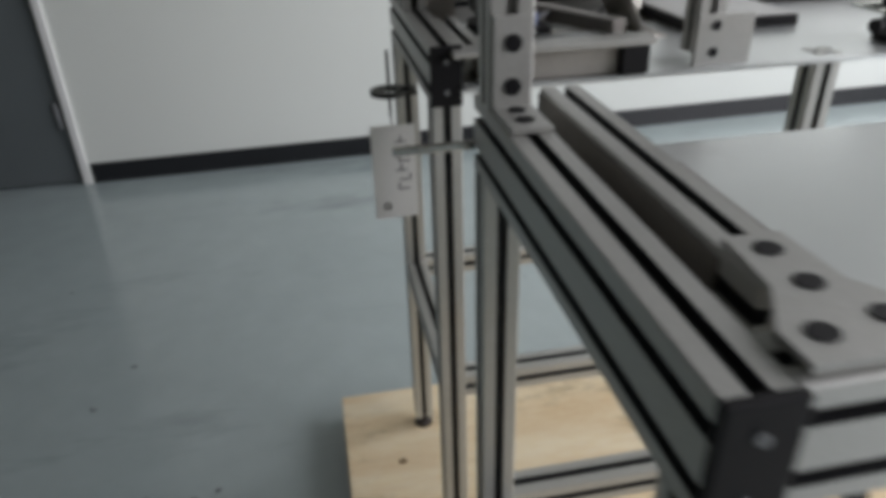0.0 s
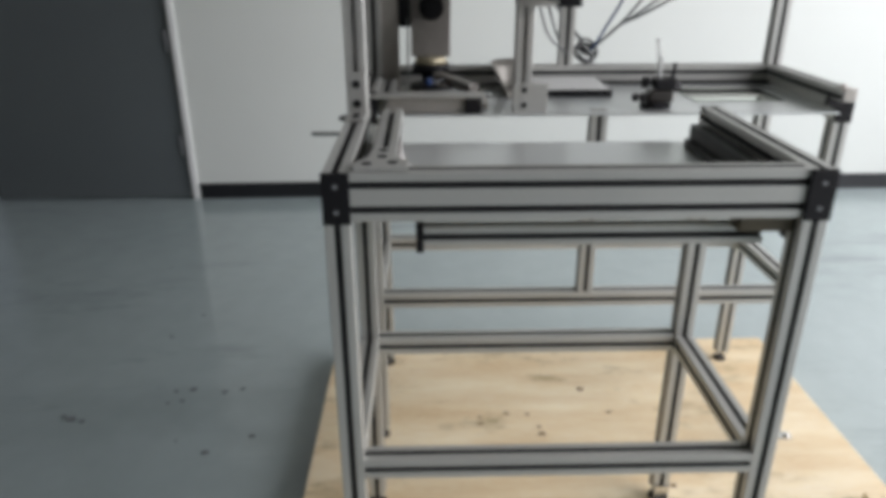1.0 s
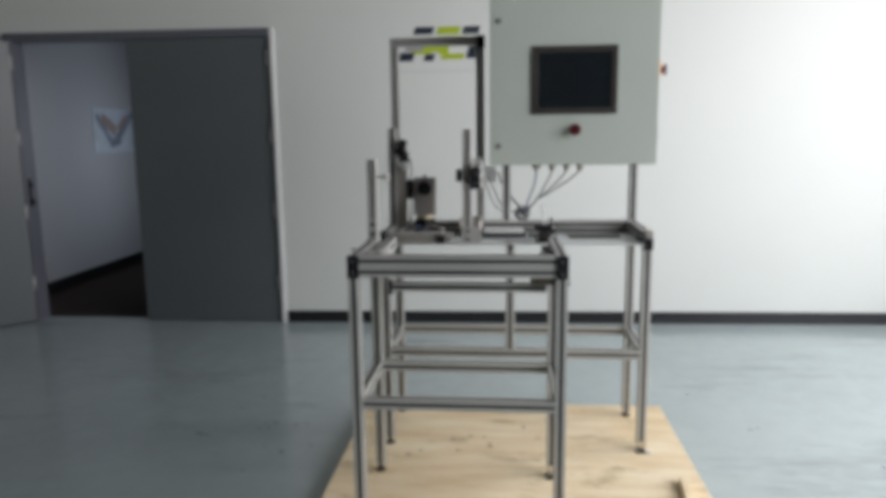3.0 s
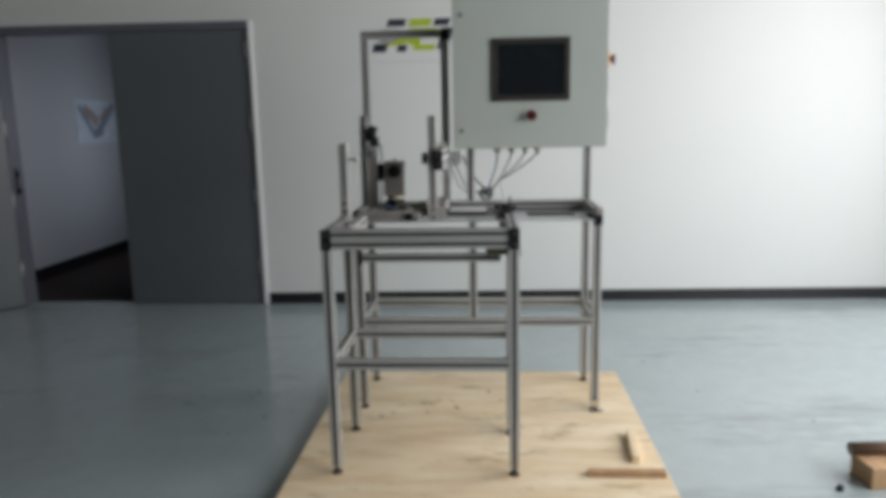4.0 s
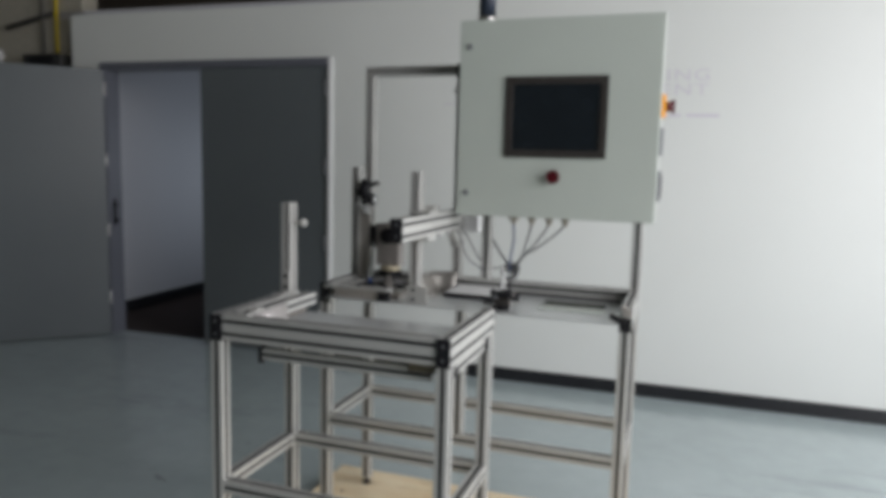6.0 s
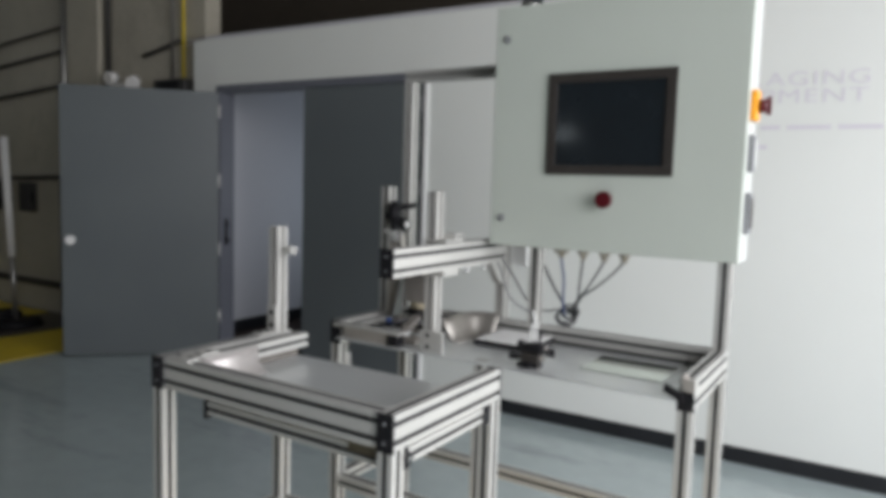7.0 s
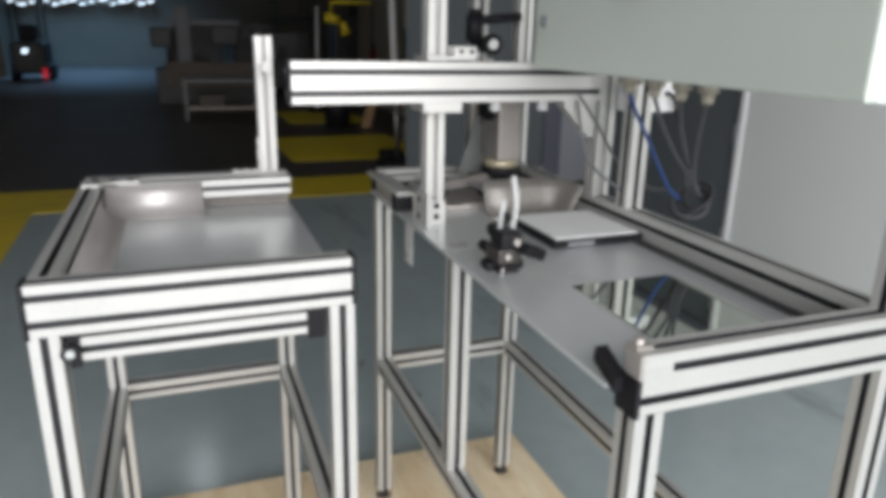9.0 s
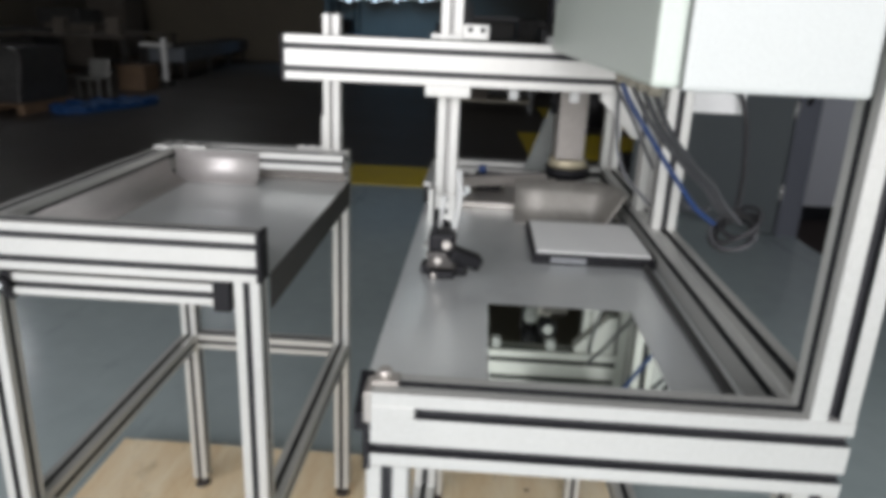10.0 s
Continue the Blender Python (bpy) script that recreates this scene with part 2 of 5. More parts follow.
def tube(bm, pts, r, seg=8, steps=8):
    """A round cable through the points, smoothed."""
    p = [Vector(q) for q in pts]
    line = []
    for i in range(len(p) - 1):
        a, b, c, d = p[max(i - 1, 0)], p[i], p[i + 1], p[min(i + 2, len(p) - 1)]
        for k in range(steps):
            t = k / steps
            line.append(0.5 * (2 * b + (c - a) * t + (2 * a - 5 * b + 4 * c - d) * t * t + (3 * b - a - 3 * c + d) * t ** 3))
    line.append(p[-1])
    rings = []
    for i, q in enumerate(line):
        way = (line[min(i + 1, len(line) - 1)] - line[max(i - 1, 0)]).normalized()
        side = way.orthogonal().normalized() if i == 0 else (side - way * side.dot(way)).normalized()
        up = way.cross(side)
        rings.append([bm.verts.new(q + r * (math.cos(u) * side + math.sin(u) * up)) for u in (2 * math.pi * k / seg for k in range(seg))])
    for a, b in zip(rings, rings[1:]):
        for k in range(seg):
            bm.faces.new((a[k], a[(k + 1) % seg], b[(k + 1) % seg], b[k])).smooth = True
    bm.faces.new(rings[0][::-1]), bm.faces.new(rings[-1])
    return bm


def ring(bm, c, normal, r, thick, seg=28):
    n = Vector(normal).normalized()
    u = n.orthogonal().normalized()
    v = n.cross(u)
    return tube(bm, [Vector(c) + r * (math.cos(a) * u + math.sin(a) * v) for a in (2 * math.pi * k / seg for k in range(seg + 1))], thick, 8, 1)


def prism(bm, outline, z0, z1, m=None):
    """A plate with the given outline in x, y, from z0 to z1, laid by the pose m."""
    m = m or Matrix()
    low = [bm.verts.new(m @ Vector((x, y, z0))) for x, y in outline]
    top = [bm.verts.new(m @ Vector((x, y, z1))) for x, y in outline]
    n = len(outline)
    bm.faces.new(low[::-1]), bm.faces.new(top)
    for k in range(n):
        bm.faces.new((low[k], low[(k + 1) % n], top[(k + 1) % n], top[k]))
    return bm


def thing(name, at, label, category, group="", kind=""):
    ob = new(name)
    ob.location = at
    ob.empty_display_size = 0.1
    return tagged(ob, label, category, group, kind)


def base_of(ob):
    v = Vector((0, 0, 0))
    while ob:
        v += ob.location
        ob = ob.parent
    return v


def finish(name, bm, materials):
    mesh = bpy.data.meshes.new(name)
    bmesh.ops.recalc_face_normals(bm, faces=bm.faces)
    bm.to_mesh(mesh)
    bm.free()
    for m in materials if isinstance(materials, (tuple, list)) else (materials,):
        mesh.materials.append(m)
    return mesh


def part(name, bm, material, parent, label=""):
    """One mesh under a thing or a part; its geometry is given in the world."""
    bmesh.ops.translate(bm, vec=-base_of(parent), verts=bm.verts)
    ob = new(name, finish(name, bm, material))
    ob.parent = parent
    return tagged(ob, label)


def solid(name, bm, material, label, category, group="", kind=""):
    """One mesh that is a thing of its own, with its origin at its base."""
    lo = Vector([min(v.co[k] for v in bm.verts) for k in range(3)])
    hi = Vector([max(v.co[k] for v in bm.verts) for k in range(3)])
    at = Vector(((lo.x + hi.x) / 2, (lo.y + hi.y) / 2, lo.z))
    bmesh.ops.translate(bm, vec=-at, verts=bm.verts)
    ob = new(name, finish(name, bm, material))
    ob.location = at
    return tagged(ob, label, category, group, kind)


def set_askew(standing):
    """Turns all things made since the set of standing ones along with the hall."""
    for ob in scene.objects:
        if ob not in standing and ob.parent is None:
            ob.matrix_basis = HALL_TURN @ ob.matrix_basis


def bx(lo, hi, bevel=0.0):
    return box(bmesh.new(), lo, hi, bevel)


def rd(a, b, r, seg=16, r2=None):
    return rod(bmesh.new(), a, b, r, seg, r2)


MOD = 0.038


def slot_outline(w, h):
    """The outline of a slotted profile of w by h, and which of its edges lie in a slot."""
    pts, dark = [], []
    corners = [(0, 0), (w, 0), (w, h), (0, h)]
    half, deep, c = 0.0052, 0.0085, 0.0012
    for k in range(4):
        a, b = Vector(corners[k]), Vector(corners[(k + 1) % 4])
        way = (b - a).normalized()
        inn = Vector((-way.y, way.x))
        length = (b - a).length
        n = max(1, round(length / MOD))
        pts.append(a + way * c), dark.append(False)
        for s in range(n):
            mid = a + way * length * (s + 0.5) / n
            pts.append(mid - way * half), dark.append(True)
            pts.append(mid - way * half + inn * deep), dark.append(True)
            pts.append(mid + way * half + inn * deep), dark.append(True)
            pts.append(mid + way * half), dark.append(False)
        pts.append(b - way * c), dark.append(False)
    return pts, dark


def profile(name, lo, hi, axis, parent, label="", slot=None):
    """A slotted aluminium bar filling the box from lo to hi, running along the axis."""
    k = "xyz".index(axis)
    u, v = (k + 1) % 3, (k + 2) % 3
    pts, dark = slot_outline(hi[u] - lo[u], hi[v] - lo[v])
    bm = bmesh.new()
    ends = []
    for at in (lo[k], hi[k]):
        row = []
        for p in pts:
            co = [0, 0, 0]
            co[k], co[u], co[v] = at, lo[u] + p.x, lo[v] + p.y
            row.append(bm.verts.new(co))
        ends.append(row)
    a, b = ends
    bm.faces.new(a[::-1]), bm.faces.new(b)
    n = len(pts)
    for i in range(n):
        # faces inside a slot take the painted shade
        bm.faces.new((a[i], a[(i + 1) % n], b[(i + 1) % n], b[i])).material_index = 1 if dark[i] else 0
    return part(name, bm, (ALU, slot or SLOT_SHADE), parent, label)


def leg(x, y, z0, z1, parent):
    """A 38 mm leg on a levelling foot; x, y is its low corner."""
    ob = profile("leg", (x, y, z0 + 0.028), (x + MOD, y + MOD, z1), "z", parent)
    bm = bmesh.new()
    c = (x + MOD / 2, y + MOD / 2)
    rod(bm, (*c, z0), (*c, z0 + 0.010), 0.021, 20, 0.017)
    rod(bm, (*c, z0 + 0.010), (*c, z0 + 0.030), 0.006, 10)
    part("foot", bm, FEET, ob, "dark levelling foot")
    return ob


def coved(line, axis, lo, hi, thick=0.0015):
    """A thin bent sheet: a line in the upright plane across the axis (0: x and z, 1: y and z), drawn out from lo to hi."""
    bm = bmesh.new()
    rows = []
    for lift in (0.0, thick):
        for u in (lo, hi):
            rows.append([bm.verts.new((a + lift, u, z + lift) if axis == 0 else (u, a + lift, z + lift)) for a, z in line])
    b0, b1, f0, f1 = rows
    for k in range(len(line) - 1):
        for q, r in ((b0, b1), (f1, f0)):
            bm.faces.new((q[k], r[k], r[k + 1], q[k + 1])).smooth = True
        bm.faces.new((b0[k], b0[k + 1], f0[k + 1], f0[k]))
        bm.faces.new((b1[k + 1], b1[k], f1[k], f1[k + 1]))
    for k in (0, -1):
        bm.faces.new((b0[k], b1[k], f1[k], f0[k]))
    bmesh.ops.recalc_face_normals(bm, faces=bm.faces[:])
    return bm


def end_cap(lo, hi, axis, parent):
    bm = bx(lo, hi, 0.002)
    k = "xyz".index(axis)
    c = [(a + b) / 2 for a, b in zip(lo, hi)]
    ob = part("end_cap", bm, CAP, parent, "black plastic end cap")
    for dz in (-0.019, 0.019):
        p, q = list(c), list(c)
        p[2], q[2] = c[2] + dz, c[2] + dz
        p[k], q[k] = lo[k] - 0.0012, lo[k] + 0.001
        part("cap_screw", rd(p, q, 0.0036, 12), GREY, ob, "small dull grey screw")
    return ob

# ---- the hall ----
STANDING = set(scene.objects)
WY = 3.22          # face of the office wall
EX = 4.6            # face of the east wall
WX0, WX1 = -3.12, EX
WTOP = 2.575
DX0, DX1, DTOP = -2.840, -0.790, 2.200   # the double door with its frame

solid("floor", bx((-3.80, -1.17, -0.12), (EX, 3.34, 0.0)), FLOOR, "glossy blue-grey epoxy floor with scuffs and stains", "floor", kind="structure")
solid("floor_south", bx((-1.5, -12.0, -0.12), (EX, -1.17, 0.0)), FLOOR, "glossy blue-grey epoxy floor towards the dock", "floor", kind="structure")
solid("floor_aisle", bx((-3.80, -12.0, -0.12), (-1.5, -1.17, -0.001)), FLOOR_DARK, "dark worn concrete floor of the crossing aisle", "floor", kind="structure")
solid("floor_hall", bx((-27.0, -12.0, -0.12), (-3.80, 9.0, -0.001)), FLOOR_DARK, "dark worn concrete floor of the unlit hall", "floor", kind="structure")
solid("floor_office", bx((-3.30, 3.34, -0.12), (1.5, 7.2, -0.001)), CARPET, "dark brown carpet floor of the inner room", "floor", kind="structure")
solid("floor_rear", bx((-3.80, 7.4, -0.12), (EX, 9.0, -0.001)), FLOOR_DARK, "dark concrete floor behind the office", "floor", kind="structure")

solid("floor_stripe_near", bx((-4.62, -1.36, -0.001), (-3.80, 3.1, 0.004)), YELLOW, "worn yellow painted stripe along the aisle", "floor stripe", "floor stripes", "structure")
solid("floor_stripe_cross", bx((-3.80, -1.36, -0.001), (-1.5, -0.50, 0.004)), YELLOW, "worn yellow painted stripe across the aisle", "floor stripe", "floor stripes", "structure")
solid("floor_stripe_pad", bx((-7.3, 1.72, -0.001), (-5.50, 3.30, 0.004)), YELLOW, "worn yellow painted keep-clear pad", "floor stripe", "floor stripes", "structure")
solid("floor_stripe_far", bx((-10.4, 2.25, -0.001), (-8.7, 3.5, 0.004)), YELLOW, "faded yellow painted patch further down the aisle", "floor stripe", "floor stripes", "structure")

# office wall with the double-door opening
solid("wall_north_left", bx((WX0, WY, 0.0), (DX0, WY + 0.12, WTOP)), WALL, "white painted office wall beside the door hinge", "wall", kind="structure")
solid("wall_north_right", bx((DX1, WY, 0.0), (WX1, WY + 0.12, WTOP)), WALL, "long plain white painted office wall", "wall", kind="structure")
solid("wall_north_head", bx((DX0, WY, DTOP), (DX1, WY + 0.12, WTOP)), WALL, "white painted wall above the double door", "wall", kind="structure")
for x0, x1 in ((DX1 + 0.012, WX1), (WX0, DX0 - 0.01)):
    solid("baseboard", bx((x0, WY - 0.008, 0.0), (x1, WY, 0.09), 0.002), BASE, "black vinyl baseboard along the white wall", "baseboard", kind="structure")

# door frame, closed leaf, open leaf
fr = thing("door_frame", ((DX0 + DX1) / 2, WY, 0), "blue-grey steel frame of the double door", "door frame", kind="structure")
part("jamb", bx((DX0, WY - 0.015, 0), (DX0 + 0.055, WY + 0.135, DTOP), 0.003), FRAME, fr)
part("jamb", bx((DX1 - 0.03, WY - 0.015, 0), (DX1, WY + 0.135, DTOP), 0.003), TRIM, fr, "white painted jamb")
part("head", bx((DX0 + 0.055, WY - 0.015, DTOP - 0.057), (DX1 - 0.03, WY + 0.135, DTOP), 0.003), FRAME, fr)


def hinge(parent, x, y, z, m=ALU):
    bm = rd((x, y, z - 0.055), (x, y, z + 0.055), 0.011, 10)
    part("hinge", bm, m, parent, "steel butt hinge")


d1 = thing("door_1", (-1.3, WY + 0.03, 0), "closed dark grey flush steel door leaf", "door", "double door leaves", "structure")
part("leaf", bx((-1.905, WY + 0.006, 0.012), (DX1 - 0.033, WY + 0.05, DTOP - 0.060), 0.003), DOOR, d1)
part("astragal", bx((-1.925, WY + 0.051, 0.012), (-1.88, WY + 0.058, DTOP - 0.062), 0.001), FRAME, d1)
for z in (0.31, 0.87, 1.43, 1.99):
    hinge(d1, DX1 - 0.060, WY + 0.002, z, GREY)

hx, hy = DX0 + 0.05, WY - 0.03
ang = math.atan2(2.361 - hy, -3.621 - hx)
turn = Matrix.Translation((hx, hy, 0)) @ Matrix.Rotation(ang, 4, 'Z')
d2 = thing("door_2", (hx, hy, 0), "dark grey flush steel door leaf swung wide open", "door", "double door leaves", "structure")


def swung(bm):
    bmesh.ops.transform(bm, matrix=turn, verts=bm.verts)
    return bm


part("leaf", swung(bx((0.0, -0.022, 0.012), (1.17, 0.022, DTOP - 0.060), 0.003)), DOOR, d2)
kn = swung(rd((1.09, 0.022, 0.94), (1.09, 0.05, 0.94), 0.012))
rod(kn, turn @ Vector((1.09, 0.045, 0.94)), turn @ Vector((1.09, 0.09, 0.94)), 0.030, 20, 0.036)
# white on the steel knob stands in for its bright reflection
part("knob", kn, TRIM, d2, "round steel knob, white in place of its shine")
lk = swung(bx((1.17, -0.012, 0.93), (1.172, 0.012, 1.15)))
part("lock_plate", lk, CHROME, d2)
for z in (0.31, 0.87, 1.43, 1.99):
    hinge(d2, hx + 0.006, hy + 0.002, z)
bm = bx((DX0 + 0.055, WY + 0.03, 0.90), (DX0 + 0.060, WY + 0.06, 1.12), 0.001)
rod(bm, (DX0 + 0.058, WY + 0.045, 0.94), (DX0 + 0.085, WY + 0.045, 0.94), 0.016)
rod(bm, (DX0 + 0.058, WY + 0.045, 1.07), (DX0 + 0.080, WY + 0.045, 1.07), 0.014)
part("strike", bm, CAP, fr, "black door hardware")

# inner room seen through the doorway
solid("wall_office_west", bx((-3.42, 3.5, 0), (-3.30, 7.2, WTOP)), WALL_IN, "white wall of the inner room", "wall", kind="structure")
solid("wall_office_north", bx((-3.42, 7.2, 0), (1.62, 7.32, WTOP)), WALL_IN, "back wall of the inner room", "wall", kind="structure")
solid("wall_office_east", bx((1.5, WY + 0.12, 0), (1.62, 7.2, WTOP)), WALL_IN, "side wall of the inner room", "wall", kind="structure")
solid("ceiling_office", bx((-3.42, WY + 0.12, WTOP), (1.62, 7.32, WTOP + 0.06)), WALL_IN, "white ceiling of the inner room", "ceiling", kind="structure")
solid("baseboard_office", bx((-3.30, 3.5, 0.0), (-3.29, 7.2, 0.11), 0.002), BASE, "black vinyl baseboard in the inner room", "baseboard", kind="structure")
po = thing("wall_poster", (-3.295, 5.57, 1.28), "pale blue poster with slate and brown shapes", "poster")
part("sheet", bx((-3.299, 5.13, 1.27), (-3.293, 6.01, 1.74)), SKYBLUE, po)
for y0, z0, y1, z1, w, ink in ((5.19, 1.67, 5.46, 1.37, 0.07, INKBLUE), (5.58, 1.42, 5.93, 1.70, 0.08, INKBLUE), (5.43, 1.36, 5.65, 1.41, 0.09, INKBLUE),
                               (5.28, 1.64, 5.56, 1.50, 0.12, RUST), (5.62, 1.52, 5.80, 1.66, 0.07, RUST)):
    bm = bx((-0.0005, 0, -w / 2), (0.0025, math.hypot(y1 - y0, z1 - z0), w / 2))
    bmesh.ops.transform(bm, matrix=Matrix.Translation((-3.2925, y0, z0)) @ Matrix.Rotation(math.atan2(z1 - z0, y1 - y0), 4, 'X'), verts=bm.verts)
    part("shape", bm, ink, po)

# hall shell
solid("wall_beige", bx((-6.65, 3.34, 0), (-3.12, 3.5, 5.6)), BEIGE, "drab stained beige wall with conduits", "wall", kind="structure")
solid("wall_return", bx((-6.65, 3.5, 0), (-6.5, 4.2, 5.6)), FALLOFF_WALL, "return wall darkened for the light's falloff", "wall", kind="structure")
solid("wall_recess", bx((-12.0, 4.2, 0), (-6.5, 4.35, 5.6)), FALLOFF_WALL, "stained wall set back behind the bin, darkened for the light's falloff", "wall", kind="structure")
solid("wall_hall_north", bx((-27.0, 9.0, 0), (EX + 0.12, 9.15, 5.6)), DIM_WALL, "sheet metal wall of the hall, coloured dim", "wall", kind="structure")
solid("wall_hall_south", bx((-27.0, -12.15, 0), (EX + 0.12, -12.0, 5.6)), DIM_WALL, "far side wall of the hall, coloured dim", "wall", kind="structure")
solid("wall_west", bx((-27.15, -12.15, 0), (-27.0, 9.15, 5.6)), DIM_WALL, "end wall of the hall, coloured dim", "wall", kind="structure")
# unseen east wall, added to shape the daylight through its opening
solid("wall_east_a", bx((EX, -12.15, 0), (EX + 0.12, -3.4, 5.6)), WALL, "unseen white wall added beside the dock opening", "wall", kind="structure")
solid("wall_east_b", bx((EX, 2.5, 0), (EX + 0.12, 9.15, 5.6)), WALL, "unseen white wall added beside the dock opening", "wall", kind="structure")
solid("wall_east_head", bx((EX, -3.4, 3.6), (EX + 0.12, 2.5, 5.6)), WALL, "unseen white wall added above the dock opening", "wall", kind="structure")
solid("ground", bx((EX + 0.12, -40.0, -0.14), (60.0, 40.0, -0.02)), FLOOR_DARK, "asphalt yard outside the dock door", "ground", kind="structure")
# unseen deck, added as a reflector above the tables
solid("ceiling_bounce", bx((-4.2, -12.0, 5.5), (EX, 3.2, 5.59)), BOUNCE_DECK, "unseen grey deck added to bounce light onto the work area", "ceiling", kind="structure")
solid("ceiling", bx((-27.15, -12.15, 5.6), (EX + 0.12, 9.15, 5.75)), DIM_WALL, "unseen roof deck of the hall, coloured dim", "ceiling", kind="structure")

# wall graphic
sg = thing("wall_sign", (0.8, WY, 1.7), "vinyl company graphic in lime, navy and pale grey", "wall sign")
slant = 0.35


def para(x0, x1, z0, z1, y=WY - 0.003):
    """A flat slanted patch on the wall."""
    o = [(x0, z0), (x1, z0), (x1 + slant * (z1 - z0), z1), (x0 + slant * (z1 - z0), z1)]
    return prism(bmesh.new(), o, 0.0, 0.0025, Matrix.Translation((0, y + 0.0025, 0)) @ Matrix.Rotation(math.pi / 2, 4, 'X'))


for args, m in (((0.120, 0.225, 1.945, 2.005), NAVY), ((0.305, 0.375, 1.945, 1.995), NAVY), ((0.430, 0.590, 1.955, 1.995), LIME), ((0.170, 0.300, 2.015, 2.110), LILAC),
                ((0.235, 0.370, 2.130, 2.182), NAVY), ((0.400, 0.560, 2.130, 2.182), LIME), ((0.585, 0.700, 2.130, 2.182), NAVY), ((0.610, 0.690, 1.96, 2.115), NAVY)):
    part("patch", para(*args), m, sg)
o = [(0.195, 1.998), (0.30, 1.99), (0.39, 2.010), (0.43, 1.99), (0.485, 1.99), (0.495, 2.060), (0.60, 2.062), (0.62, 2.115), (0.42, 2.115), (0.31, 2.062)]
part("swoosh", prism(bmesh.new(), o, 0.0, 0.0025, Matrix.Translation((0, WY, 0)) @ Matrix.Rotation(math.pi / 2, 4, 'X')), LIME, sg, "lime green swoosh")
part("rule", bx((0.05, WY - 0.003, 1.868), (0.66, WY - 0.0005, 1.876)), LETTER, sg)


def lettering(text, x, z, size, m, parent, name="lettering"):
    cu = bpy.data.curves.new(name, 'FONT')
    cu.body, cu.size, cu.extrude, cu.space_character = text, size, 0.001, 1.1
    tmp = new(name, cu)
    mesh = bpy.data.meshes.new_from_object(tmp.evaluated_get(bpy.context.evaluated_depsgraph_get()))
    bpy.data.objects.remove(tmp)
    mesh.materials.clear()
    mesh.materials.append(m)
    wide = max(v.co.x for v in mesh.vertices)
    mesh.transform(Matrix.Diagonal((0.85 / wide, 1, 1, 1)))
    mesh.transform(Matrix.Translation((x, WY - 0.0015, z)) @ Matrix.Rotation(math.pi / 2, 4, 'X'))
    mesh.transform(Matrix.Translation(-base_of(parent)))
    ob = new(name, mesh)
    ob.parent = parent
    return ob


lettering("PACKAGING", 0.88, 2.012, 0.098, LETTER, sg)
lettering("EQUIPMENT", 0.88, 1.925, 0.098, LETTER, sg)
for x0, x1, z in ((0.92, 1.08, 1.790), (1.13, 1.22, 1.790), (1.26, 1.35, 1.790), (1.38, 1.58, 1.790), (1.61, 1.80, 1.790), (1.0, 1.13, 1.690), (1.15, 1.295, 1.690)):
    part("text_bar", bx((x0, WY - 0.003, z), (x1, WY - 0.0005, z + 0.022)), LETTER, sg)

set_askew(STANDING)

# ---- pallet base ----
PZ = 0.06
pb = thing("plywood_base", (0.92, 0.96, 0), "worn plywood sheet on low timber runners", "pallet")
part("sheet", bx((0.200, 0.20, PZ - 0.018), (1.668, 1.668, PZ), 0.002), PLY, pb)
for x in (0.24, 0.88, 1.52):
    part("runner", bx((x, 0.23, 0.0), (x + 0.085, 1.64, PZ - 0.018), 0.002), TIMBER_DARK, pb)



def floor_bracket(x, y):
    """A bent steel tab that ties the foot of a leg to the sheet; x, y is the leg's low corner."""
    bm = bx((x - 0.006, y - 0.034, PZ), (x + MOD + 0.022, y - 0.003, PZ + 0.004), 0.001)
    box(bm, (x + 0.002, y - 0.007, PZ + 0.004), (x + MOD - 0.002, y - 0.003, PZ + 0.05), 0.001)
    rod(bm, (x + MOD + 0.008, y - 0.018, PZ + 0.004), (x + MOD + 0.008, y - 0.018, PZ + 0.010), 0.008, 6)
    return bm


# ---- the small table in front ----
TZ, RZ = 1.023, 0.950
X0, X1, Y0, Y1 = 0.368, 1.097, 0.50, 0.933
t1 = thing("small_table", ((X0 + X1) / 2, (Y0 + Y1) / 2, PZ), "slotted aluminium frame table with a sunken steel tray", "table")
for x in (X0, X1 - MOD):
    for y in (Y0, Y1 - MOD):
        lg = leg(x, y, PZ, RZ, t1)
        if x > X0 and y > Y0:
            part("foot_bracket", floor_bracket(x, y), CHROME, lg, "small bright steel floor bracket")
profile("side_rail", (X0, Y0 + 0.004, RZ), (X0 + MOD, Y1, TZ), "y", t1)
profile("side_rail", (X1 - MOD, Y0 + 0.004, RZ), (X1, Y1 - 0.004, TZ), "y", t1)
profile("front_rail", (X0 + MOD, Y0 + 0.003, RZ), (X1 - MOD, Y0 + 0.003 + MOD, TZ), "x", t1)
for x in (X0, X1 - MOD):
    end_cap((x - 0.001, Y0 - 0.003, RZ - 0.003), (x + MOD + 0.001, Y0 + 0.004, TZ + 0.001), "y", t1)
end_cap((X1 - MOD - 0.001, Y1 - 0.004, RZ - 0.001), (X1, Y1 + 0.003, TZ + 0.001), "y", t1)
LZ = 0.488
for y in (Y0, Y1 - MOD):
    profile("stretcher", (X0 + MOD, y, LZ), (X1 - MOD, y + MOD, LZ + MOD), "x", t1)
for x in (X0, X1 - MOD):
    profile("stretcher", (x, Y0 + MOD, LZ), (x + MOD, Y1 - MOD, LZ + MOD), "y", t1)
